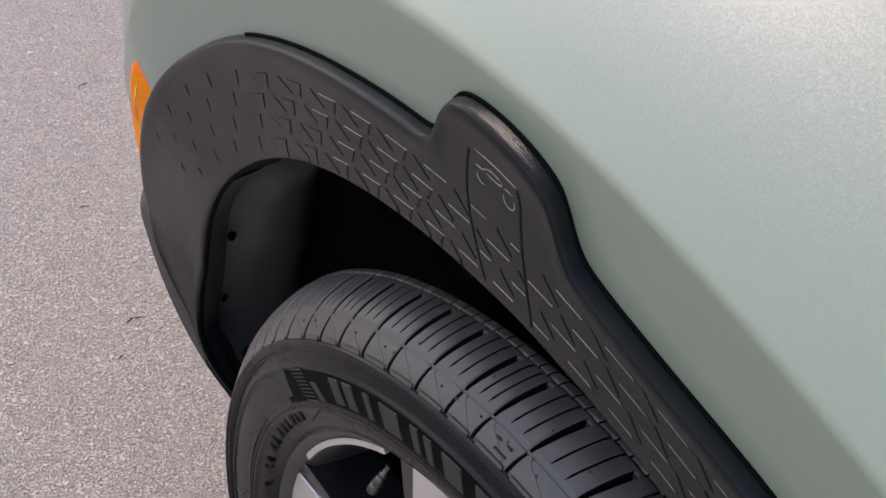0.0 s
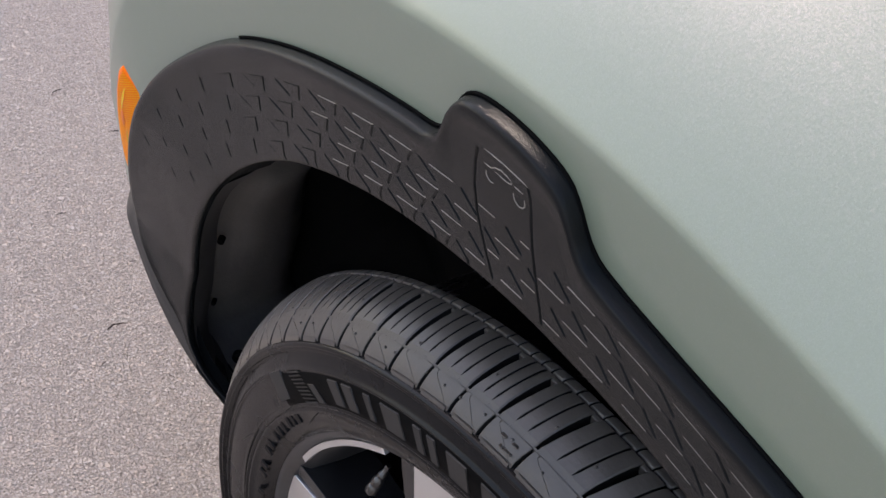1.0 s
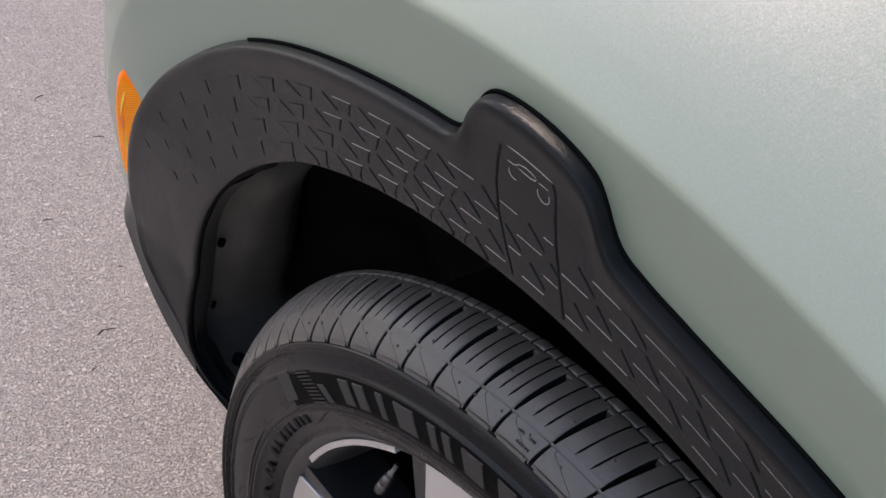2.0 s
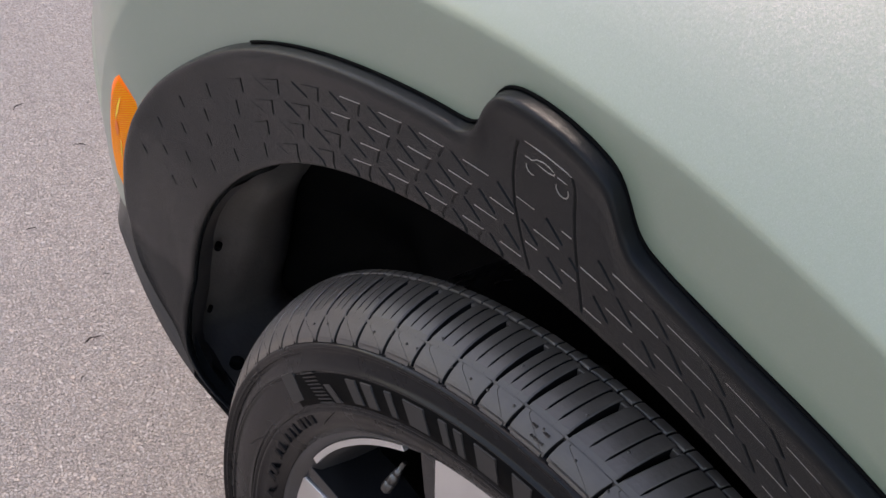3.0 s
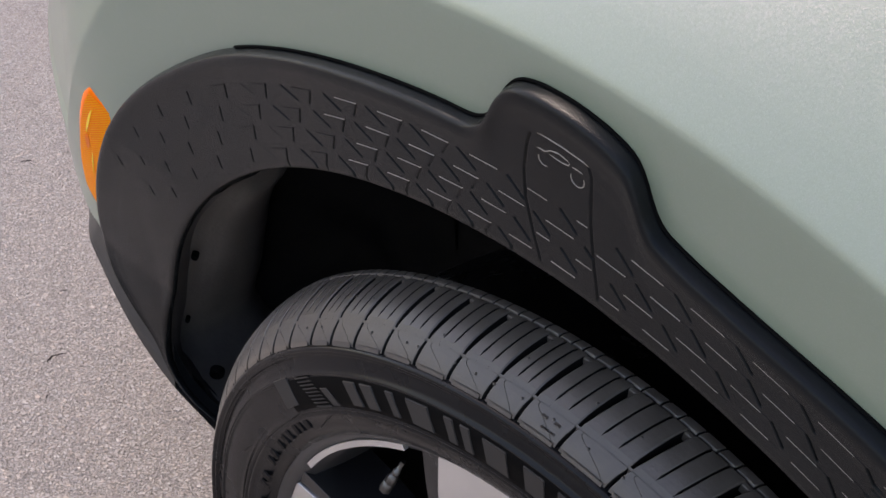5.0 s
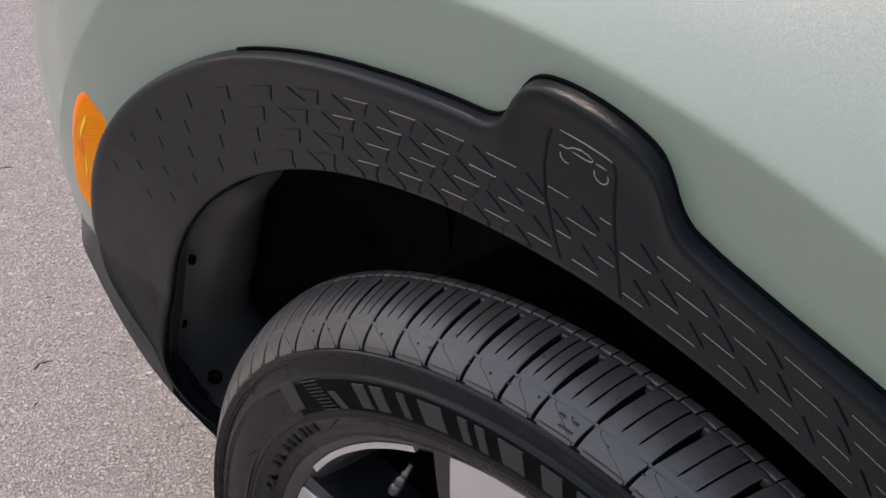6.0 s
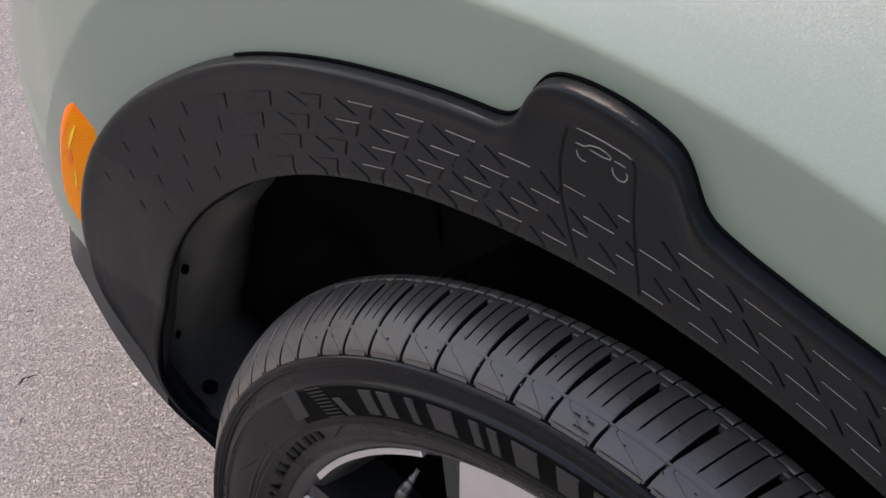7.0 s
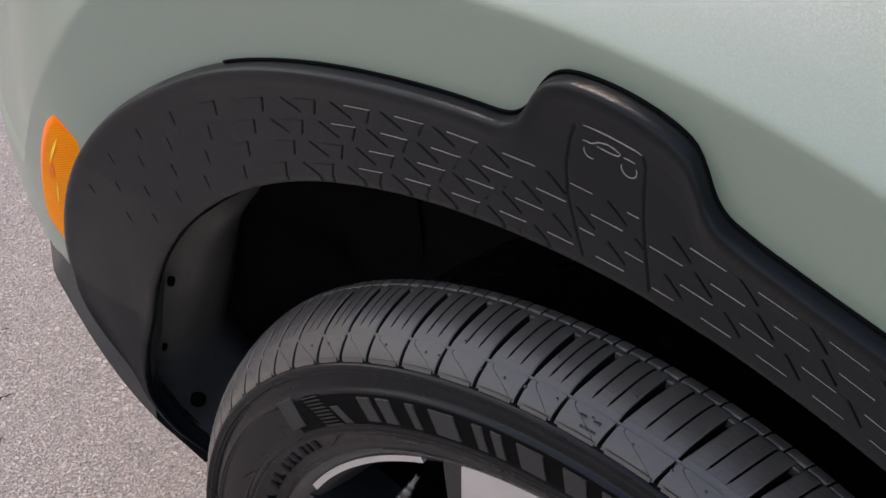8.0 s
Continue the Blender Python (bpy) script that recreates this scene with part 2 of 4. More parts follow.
def build_stones():
    rng = np.random.default_rng(4)
    count = 88000
    u, v = rng.random(count), rng.random(count)
    x = -0.52 - 1.34 * u
    y = -0.20 + 0.50 * u + v * 0.50
    wide = rng.random(count) < 0.12
    x[wide] = -0.5 - 1.9 * rng.random(wide.sum())
    y[wide] = -0.5 + 1.6 * rng.random(wide.sum())
    size = 0.0010 + 0.0026 * rng.random(count) ** 2.2
    big = rng.random(count) < 0.012
    size[big] *= 1.9
    ang = rng.random(count) * 6.283
    verts, faces = [], []
    for i in range(count):
        base, s = len(verts), size[i]
        jit = 0.65 + 0.6 * rng.random(11)
        lift = s * (0.03 + 0.13 * jit[10])
        for ring, (rr, zz) in enumerate(((1.0, -0.0008), (0.62, lift))):
            for k in range(5):
                a = ang[i] + k * 1.2566 + ring * 0.4
                q = s * rr * jit[k + 5 * ring]
                verts.append((x[i] + q * math.cos(a), y[i] + q * math.sin(a) * 0.8, zz * (0.75 + 0.4 * jit[k]) if ring else zz))
        for k in range(5):
            m = (k + 1) % 5
            faces.append((base + k, base + m, base + 5 + m, base + 5 + k))
        faces.append(tuple(base + 5 + k for k in range(5)))
    ob = mesh_object("gravel", verts, faces, STONES, smooth=False)
    return tagged(ob, "small pale stones bedded in the asphalt surface", "gravel", kind="stuff")


def build_cracks(ground):
    """Short dark cracks and pits, where the surface has lost a little mortar."""
    rng = random.Random(21)
    for x, y, turn, size in ((-0.9156, 0.1426, 1.55, 0.0135), (-1.02, 0.215, 1.7, 0.007), (-0.86, 0.10, 2.4, 0.006), (-1.31, 0.33, 0.9, 0.010), (-1.45, 0.30, 2.0, 0.012), (-0.80, 0.16, 0.2, 0.005), (-1.16, 0.18, 1.2, 0.008)):
        top, low, n = [], [], 9
        for k in range(n):
            t = k / (n - 1) * 2 - 1
            bend = 0.22 * math.sin(2.4 * t + turn) + rng.uniform(-0.08, 0.08)
            half = 0.13 * (1 - t * t) ** 0.5 * rng.uniform(0.5, 1.2) + 0.015
            for side, row in ((half, top), (-half, low)):
                u, v = t * size, (bend + side) * size
                row.append((x + u * math.cos(turn) - v * math.sin(turn), y + u * math.sin(turn) + v * math.cos(turn), 0.0006))
        mesh_object("crack", top + low, [(k, k + 1, n + k + 1, n + k) for k in range(n - 1)], CRACK, ground, "short dark crack", smooth=False)


build_cracks(build_ground())
build_stones()

# ---- the car ----
car = tagged(new("car"), "sage green metallic car with black wheel arch trim, parked on asphalt", "car")


def shoulder(x):
    """Height of the crease along the top of the flank."""
    if x > 0:
        return 0.915 - 0.171 * (math.sqrt(1 + (x / 0.3) ** 2) - 1)
    d = min(max(0.0, -x - 0.37), 0.22)
    return 0.915 - 0.12 * (math.sqrt(1 + (max(x, -0.6) / 0.25) ** 2) - 1) - 0.6 * d - 0.9 * d * d


def seat(x):
    """How far the paint lies inboard of the trim's face."""
    return 0.0075 + 0.0055 * smoothstep(0.44, 0.54, -x)


def body_profile():
    """Above the crease: steps of (inboard, up) bending over to the bonnet."""
    pts, y, z, s = [], 0.0, 0.0, 0.0
    bend = [(0.0, -11.0), (0.003, 10.0), (0.007, 27.0), (0.03, 36.0), (0.07, 47.0), (0.12, 61.0), (0.2, 77.0), (0.5, 83.0), (1.2, 87.0)]
    for k in range(70):
        step = 0.002 if k < 15 else 0.008 if k < 40 else 0.03
        s += step
        turn = radians(cat(bend, s))
        y += step * math.sin(turn)
        z += step * math.cos(turn)
        pts.append((y, z))
    return pts


def build_body():
    prof = body_profile()
    flank = 90
    rows = flank + len(prof)
    verts, where = [], []
    for x, y, h in PLAN:
        zc = shoulder(x)
        nx, ny = math.sin(h), math.cos(h)
        yc = lean(x, zc) + seat(x) - PLAN_ZERO
        for i in range(rows):
            if i < flank:
                z = 0.39 + (zc - 0.39) * i / (flank - 1)
                off = skin(x, z) + seat(x) - PLAN_ZERO
            else:
                front = smoothstep(0.33, 0.52, -x)
                z, off = zc + prof[i - flank][1] * (1 + 1.5 * front), yc + prof[i - flank][0] - 0.97 * front * min(prof[i - flank][0], 0.12)
            near = min(off, 0.08)
            over = max(0.0, near - yc)
            px, py = x + nx * over, y + near - over + ny * over
            if off > near:
                # beyond the wing's edge the skin runs on to the bonnet's centre line
                share = min(1.0, (off - near) / 0.72)
                px, py = px + (max(px, -0.42 + 0.3 * (px + 0.6)) - px) * share, py + (0.86 - py) * share
            verts.append((px, min(py, 0.86), z))
            where.append((px, z))
    cols = rows

    def inside(i, j):
        x, z = where[i * cols + j]
        return math.hypot(x, z - AXLE.z) < (0.475 if z > 0.45 else 0.458)

    def low(i, j):
        x, z = where[i * cols + j]
        return z < 0.486 and x < 0

    n = len(PLAN)
    half = len(verts)
    verts += [(x, 1.72 - y, z) for x, y, z in verts]
    where += where
    green = grid_faces(n, cols, lambda i, j: not inside(i, j) and not low(i, j))
    # Unseen far half and flat tail, added to keep light out of the wheelhouse.
    far_side = [tuple(v + half for v in f[::-1]) for f in green]
    tail = [tuple(range(cols)) + tuple(range(half + cols - 1, half - 1, -1))]
    mesh_object("body", verts, green + far_side + tail, PAINT, car, "smooth sage green metallic bodywork")


build_body()


# radii of the trim's edges about the axle, against the angle from straight up towards the front
OUTER = [(-40, 0.509), (-18, 0.504), (-11, 0.502), (-7, 0.504), (-5.3, 0.5065), (-4.3, 0.5095), (-3.6, 0.516), (-3.0, 0.527), (-2.4, 0.5355), (-1.4, 0.5405), (0.5, 0.5442),
         (2.6, 0.545), (4.2, 0.5432), (5.2, 0.539), (6.0, 0.5315), (6.8, 0.5205), (7.6, 0.5125), (8.7, 0.5082), (10.5, 0.5078), (18.5, 0.5095), (29, 0.5155), (38, 0.5235), (49.8, 0.535), (56, 0.539), (62.5, 0.5405)]
OUTER_LOW = [(69, 0.539), (71.8, 0.5352), (74, 0.5275), (75.2, 0.519), (76.1, 0.507), (77.2, 0.489), (78.0, 0.4745), (78.8, 0.460), (80, 0.4490), (81.5, 0.4400), (83.2, 0.4258), (84.2, 0.4098), (84.6, 0.396), (84.8, 0.384)]
INNER = [(-40, 0.4440), (-17, 0.4450), (-12, 0.4454), (-6, 0.4460), (-3, 0.4460), (0, 0.4466), (8, 0.4456), (22, 0.4455), (35, 0.4475), (46, 0.4490), (53, 0.4490), (60, 0.4475), (65, 0.4450), (70, 0.4430), (74, 0.4435), (77, 0.4425), (79.5, 0.4400), (81.5, 0.4345), (83.2, 0.4210), (84.2, 0.4050), (84.6, 0.392), (84.8, 0.380)]


def build_lower_bumper():
    """Black base of the bumper: drops from the paint's edge, then tucks under."""
    hem = [(0.34, 0.338), (0.40, 0.374), (0.433, 0.390), (0.462, 0.410), (0.49, 0.434), (0.53, 0.464), (0.56, 0.477), (0.70, 0.478)]
    under = [(0.0025, 0.002), (0.0, 0.010), (-0.008, 0.022), (-0.03, 0.045), (-0.08, 0.07), (-0.14, 0.09)]
    verts, cols = [], 0
    line = [q for q in PLAN if q[0] < -0.355]
    line = [tuple(a + (b - a) * k / 5 for a, b in zip(p, q)) for p, q in zip(line, line[1:]) for k in range(5)]
    for x, y, h in line:
        zb = cat(hem, -x)
        tuck = 0.012 * smoothstep(0.54, 0.585, -x)
        row = [(0.489 + (zb - 0.489) * k / 5, tuck + 0.0130 - 0.009 * k / 5) for k in range(6)]
        row += [(zb - 0.004 + dz, tuck + 0.004 + dy) for dz, dy in under]
        cols = len(row)
        for z, d in row:
            verts.append((x, y - PLAN_ZERO + skin(x, max(z, 0.36)) + d, z))
    rows = len(verts) // cols

    def clear_of_arch(i, j):
        x, _, z = verts[i * cols + j]
        return math.hypot(x, z - AXLE.z) > cat(INNER, math.degrees(math.atan2(-x, z - AXLE.z))) + 0.0065

    near = grid_faces(rows, cols, clear_of_arch)
    half = len(verts)
    verts += [(x, 1.72 - y, z) for x, y, z in verts]
    mesh_object("lower_bumper", verts, near + [tuple(v + half for v in f[::-1]) for f in near], LOWER, car, "matt dark grey plastic bumper base")


build_lower_bumper()


def build_underbody_blocker():
    # Unseen plate, added to stop light leaking into the wheelhouse from below.
    verts = [(x, y, z) for z in (0.27, 0.30) for x, y in ((-0.5, 0.36), (1.0, 0.36), (1.0, 1.36), (-0.5, 1.36))]
    faces = [(0, 1, 2, 3), (7, 6, 5, 4)] + [(k, (k + 1) % 4, 4 + (k + 1) % 4, 4 + k) for k in range(4)]
    mesh_object("underbody_blocker", verts, faces, LINER, car, "unseen flat plate added to keep light out of the wheelhouse", smooth=False)


build_underbody_blocker()

# edge where the trim's return meets the liner
RETURN = [(48, 0.4500), (56, 0.459), (62, 0.4660), (68, 0.4695), (73, 0.4670), (77.5, 0.4645), (81.7, 0.4680), (84.4, 0.4690), (86.0, 0.4610), (87.4, 0.4420), (88.6, 0.412), (89, 0.39)]
# across the outer edge: (metres from the edge, metres outboard)
EDGE = [(0.030, 0.0), (0.020, 0.0004), (0.0135, 0.0011), (0.0095, 0.0017), (0.0068, 0.0018), (0.0048, 0.0014), (0.0036, 0.0008), (0.0027, -0.0002), (0.0020, -0.0016), (0.0014, -0.0034), (0.0008, -0.0054), (0.0002, -0.0078), (0.0003, -0.0100), (0.004, -0.0135)]


def outer_radius(phi):
    return cat(OUTER + OUTER_LOW, phi) + 0.0034 * smoothstep(45, 30, phi)


def on_trim(phi, r, lift=0.0):
    """A place on the trim's face, lifted outboard."""
    x, z = polar(phi, r)
    away = outer_radius(phi) - r
    for (a, p), (b, q) in zip(EDGE[:6], EDGE[1:6]):
        if b <= away < a:
            lift += p + (q - p) * (a - away) / (a - b)
    return Vector((x, face_y(x, z) - lift, z))


def flat_marks():
    """The relief on the trim: rows of skewed wedges, each with a long cut, a ridge (the rear ones painted as glints)
    and a short end cut.
    Gives (kind, start, end) with places as (angle, radius)."""
    # row: angles at which the ridges end, and the ridges' radius against the angle
    rows = [
        ([10.4, 14.5, 19.0, 24.1, 29.8, 35.6, 41.6, 47.1, 52.8, 58.6], [(-40, 0.4908), (-10, 0.4912), (3, 0.4921), (12, 0.4940), (20, 0.4952), (26, 0.4975), (31, 0.4998), (35.5, 0.5034), (41.6, 0.5089), (47, 0.5138), (53, 0.5174), (60, 0.5198)]),
        ([8.3, 12.2, 16.5, 21.2, 26.6, 32.2, 38.2, 44.3, 49.5, 55.0], [(-40, 0.4770), (-10, 0.4780), (0, 0.4797), (14, 0.4810), (22, 0.4830), (28, 0.4847), (32.2, 0.4870), (38.2, 0.4917), (44.3, 0.4972), (49.5, 0.5008), (55, 0.5030)]),
        ([10.0, 13.9, 18.4, 23.4, 28.8, 34.6, 40.6, 46.2, 51.8, 57.2], [(-40, 0.4658), (-10, 0.4667), (0, 0.4683), (14, 0.4692), (22, 0.4698), (29, 0.4720), (34.6, 0.4751), (40.6, 0.4788), (46.2, 0.4831), (51.8, 0.4856), (57.2, 0.4861)]),
        ([7.8, 11.5, 15.7, 20.3, 25.5, 31.3, 37.0, 43.0, 48.3, 53.8], [(-40, 0.4548), (-10, 0.4556), (0, 0.4563), (14, 0.4568), (25, 0.4576), (31.3, 0.4591), (37, 0.4621), (43, 0.4659), (48.3, 0.4689), (53.8, 0.4708)]),
    ]
    out = []
    for ends, radius in rows:
        step = ends[1] - ends[0] - 0.12
        ends = [ends[0] - step * (k + 1) * 0.985 for k in range(13)][::-1] + ends
        for k, end in enumerate(ends):
            gap = ends[k + 1] - end if k + 1 < len(ends) else 5.6
            begin = end + min(0.545 * gap, 2.3)
            head = begin + min(0.25 * gap, 1.2)
            r = cat(radius, end)
            if end < 37:
                out.append(("ridge", (begin, cat(radius, begin)), (end, r)))
            if end < -9:
                out.append(("brow", (head + 1.0, cat(radius, head) + 0.0008), (head + 0.1, cat(radius, head) + 0.0002)))
            if end < 27.5:
                out.append(("cut", (head, cat(radius, head)), (head - 1.1 - 0.15 * smoothstep(0, 15, end), cat(radius, head) - 0.0080)))
            elif end < 33:
                out.append(("ridge", (head, cat(radius, head)), (head - 1.2, cat(radius, head) - 0.0078)))
            if end > 7:
                out.append(("cut", (end, r), (end + 0.75 - 0.45 * smoothstep(30, 50, end), r - 0.0078 + 0.0022 * smoothstep(38, 58, end))))
    return out


PANEL_LINE = [(3.6, 0.4525), (4.05, 0.468), (4.4, 0.4865), (4.32, 0.5028), (3.95, 0.5175), (3.62, 0.5251), (3.12, 0.5275), (1.6, 0.5277), (0.13, 0.5269), (-0.22, 0.5255), (-0.36, 0.5211), (-0.32, 0.5068), (-0.37, 0.4925), (-0.62, 0.4737), (-0.85, 0.462), (-1.0, 0.4525)]


def in_panel(p, r):
    left = np.interp(r, [q[1] for q in PANEL_LINE[:6]], [q[0] for q in PANEL_LINE[:6]])
    right = np.interp(r, [q[1] for q in PANEL_LINE[:9:-1]], [q[0] for q in PANEL_LINE[:9:-1]])
    return right < p < left


def trimmed_marks():
    """The relief's strokes, stopped short where the panel's outline crosses them."""
    out = []
    for kind, (p0, r0), (p1, r1) in flat_marks():
        fits = [k / 12 for k in range(13)]
        if max(p0, p1) > -2.5 and min(p0, p1) < 6:
            inside = [in_panel(p0 + (p1 - p0) * f, r0 + (r1 - r0) * f) for f in fits]
            side = sum(inside) > 6
            fits = [f for f, q in zip(fits, inside) if q == side]
            if 0 < sum(inside) < 13:
                fits = fits[1:-1]
        if len(fits) < 4 or min(r0, r1) < cat(INNER, p1) + 0.0025:
            continue
        a, b = fits[0], fits[-1]
        out.append((kind, (p0 + (p1 - p0) * a, r0 + (r1 - r0) * a), (p0 + (p1 - p0) * b, r0 + (r1 - r0) * b)))
    return out


MARKS = trimmed_marks()


def build_trim():
    """The moulding, finely meshed where the cuts are sunk into its face."""
    angles, a = [], -40.0
    while a <= 84.8:
        angles.append(a)
        a += 0.05 if -19 < a < 60 else 0.25 if a > 66 else 0.5
    fine = 210
    edge_at, edge_lift = [-e for e, _ in EDGE[:6]], [o for _, o in EDGE[:6]]
    rad, depth, turns = [], [], []
    for phi in angles:
        ri, ro = cat(INNER, phi), outer_radius(phi)
        shrink = min(1.0, (ro - ri) / 0.06)
        down = 2.6 * smoothstep(77, 85, phi)
        deep = cat(RETURN, phi + down) if phi > 48 else ri
        row = [(deep + 0.004, 0.0375, down), (deep, 0.036, down), (ri + (deep - ri) * 0.35, 0.014, down * 0.35), (ri - 0.0008 * shrink, 0.0040, 0), (ri - 0.0004 * shrink, 0.0008, 0), (ri + 0.0008 * shrink, 0.0, 0)]
        a0, a1 = ri + 0.004 * shrink, ro - 0.0095 * shrink
        for k in range(1, fine):
            r = a0 + (a1 - a0) * k / fine
            row.append((r, -float(np.interp(-(ro - r) / shrink, edge_at, edge_lift)) * shrink, 0))
        row += [(ro - e * shrink, -o * (shrink if o > 0 else 1), 0) for e, o in EDGE[3:]]
        rad.append([q[0] for q in row])
        depth.append([q[1] for q in row])
        turns.append([q[2] for q in row])
    rad, depth, turns = np.array(rad), np.array(depth), np.array(turns)
    ang = np.radians(np.array(angles)[:, None] + turns)
    x, z = -rad * np.sin(ang), AXLE.z + rad * np.cos(ang)
    sunk = np.zeros_like(x)
    cuts = [(p, q, 0.0014 if p[0] > q[0] else 0.0012, 0.0021 if p[0] > q[0] else 0.0006 + 0.0007 * smoothstep(12, 26, p[0])) for kind, p, q in MARKS if kind == "cut"]
    for part in (PANEL_LINE[:6], PANEL_LINE[9:]):
        cuts += [(p, q, 0.0014, 0.0012) for p, q in zip(part, part[1:])]
    for (p0, r0), (p1, r1), wide, deep in cuts:
        i0, i1 = np.searchsorted(angles, [min(p0, p1) - 0.4, max(p0, p1) + 0.4])
        sl = slice(max(0, i0), i1)
        (xa, za), (xb, zb) = polar(p0, r0), polar(p1, r1)
        dx, dz = xb - xa, zb - za
        f = np.clip(((x[sl] - xa) * dx + (z[sl] - za) * dz) / (dx * dx + dz * dz), 0, 1)
        d = np.hypot(x[sl] - xa - f * dx, z[sl] - za - f * dz)
        w = np.clip((wide / 2 + 0.0001 - d) / 0.0005, 0, 1) * deep
        sunk[sl] = np.maximum(sunk[sl], w)
    y = face_np(x, z) + depth + sunk
    verts = np.stack([x, y, z], -1).reshape(-1, 3).tolist()
    return mesh_object("wheel_arch_trim", verts, grid_faces(len(angles), x.shape[1]), TRIM, car, "grained black plastic wheel arch trim with raised and sunken marks")


trim = build_trim()


def build_seal():
    """Thin rubber lip between the trim's rear part and the wing."""
    verts, n, m = [], 220, 6
    for k in range(n + 1):
        phi = -40 + 73.2 * k / n
        ro = outer_radius(phi)
        for j in range(m):
            t = math.tau * j / m
            x, z = polar(phi, ro + 0.0002 + 0.0008 * math.cos(t))
            verts.append((x, face_y(x, z) + seat(x) - 0.0004 + 0.0012 * math.sin(t), z))
    faces = [(i * m + j, i * m + (j + 1) % m, (i + 1) * m + (j + 1) % m, (i + 1) * m + j) for i in range(n) for j in range(m)]
    faces += [tuple(range(m)), tuple(n * m + j for j in range(m))]
    mesh_object("seal", verts, faces, SEAL, trim, "thin black rubber edge seal")


build_seal()


def build_lit_return():
    """Overlay along the trim's return into the wheelhouse: paler grey stands for light there."""
    verts, phi, rows = [], 50.0, 0
    while phi <= 84.6:
        ri = cat(INNER, phi)
        down = 2.6 * smoothstep(77, 85, phi)
        deep = cat(RETURN, phi + down)
        for k in range(5):
            f = k / 4
            r = ri + (deep - ri) * (0.10 + 0.90 * f) - 0.0008
            x, z = polar(phi + down * (0.10 + 0.90 * f), r)
            verts.append((x, face_y(x, z) + 0.0072 + 0.0298 * f, z))
        rows += 1
        phi += 1.0
    mesh_object("lit_return", verts, grid_faces(rows, 5), RETURN_LIT, trim, "trim return overlaid in paler grey for the light on it")


build_lit_return()


def ridge_line(name, path, width, height, mat, parent):
    """A thin rounded ridge along polar points on the trim."""
    verts, faces = [], []
    pts = [on_trim(p, r) for p, r in path]
    for i, c in enumerate(pts):
        t = (pts[min(i + 1, len(pts) - 1)] - pts[max(i - 1, 0)]).normalized()
        n = Vector((0, -0.98, -0.19)).normalized()
        side = t.cross(n).normalized()
        taper = 0.35 if i in (0, len(pts) - 1) else 1.0
        for k in range(5):
            u = -1 + k / 2
            verts.append(c + side * (u * width / 2) + n * (height * taper * (1 - u * u) - 0.0002))
    for i in range(len(pts) - 1):
        for k in range(4):
            faces.append((i * 5 + k, i * 5 + k + 1, i * 5 + 6 + k, i * 5 + 5 + k))
    return mesh_object(name, verts, faces, mat, parent)


def build_marks():
    """The wedges' fine raised ridges."""
    out = Vector((0, -0.98, -0.19)).normalized()
    for kind, (p0, r0), (p1, r1) in MARKS:
        if kind == "cut":
            continue
        slant = kind == "brow" or abs(r0 - r1) > 0.004
        tall = 0.00012 if slant else 0.00040 - 0.00012 * smoothstep(14, 30, p1) - 0.00024 * smoothstep(-3, -12, p1)
        a, b = on_trim(p0, r0), on_trim(p1, r1)
        side = out.cross((b - a).normalized()).normalized()
        if side.z < 0:
            side = -side
        verts = []
        for c, h in ((a, tall), ((a + b) / 2, tall * 1.05), (b, tall)):
            verts += [c + side * 0.00024 - out * 0.0002, c + side * 0.00006 + out * h, c - side * 0.00006 + out * h, c - side * 0.00018 - out * 0.0002]
        faces = [(k + i, k + i + 1, k + i + 5, k + i + 4) for k in (0, 4) for i in range(3)] + [(0, 3, 2, 1), (8, 9, 10, 11)]
        # level ridges up to 21.5 degrees wear the painted glint
        mesh_object("raised_mark", verts, faces, TRIM if slant or p1 > 21.5 else TRIM_GLINT, trim, smooth=False)


build_marks()


def arc(cp, cr, rad, a0, a1, n=9):
    """Polar points of a small circle on the trim, in millimetres about a place."""
    out = []
    for k in range(n):
        a = radians(a0 + (a1 - a0) * k / (n - 1))
        out.append((cp - math.degrees(rad * math.cos(a) / cr), cr + rad * math.sin(a)))
    return out


def build_emblem():
    """The panel's upper edge and a small car pictogram, moulded in fine lines with a painted glint."""
    lines = [
        [(3.15, 0.5274), (2.4, 0.5278), (1.6, 0.5278), (0.8, 0.5274), (0.13, 0.5270), (-0.15, 0.5262)],
        [(3.25, 0.5190), (3.0, 0.5195), (2.7, 0.5194), (2.5, 0.5204), (2.31, 0.5217), (1.8, 0.5229), (1.4, 0.5225), (1.08, 0.5213)],
        [(2.40, 0.5192), (1.9, 0.5190), (1.47, 0.5190), (1.15, 0.5196), (1.04, 0.5212)],
        [(0.90, 0.5201), (0.55, 0.5203), (0.2, 0.5200)],
        arc(2.78, 0.5148, 0.0034, 165, 300),
        arc(0.56, 0.5152, 0.0040, 165, 390),
    ]
    for k, path in enumerate(lines):
        ridge_line("emblem_line", path, 0.0009 if k == 0 else 0.0008, 0.0006, TRIM_GLINT, trim)


build_emblem()


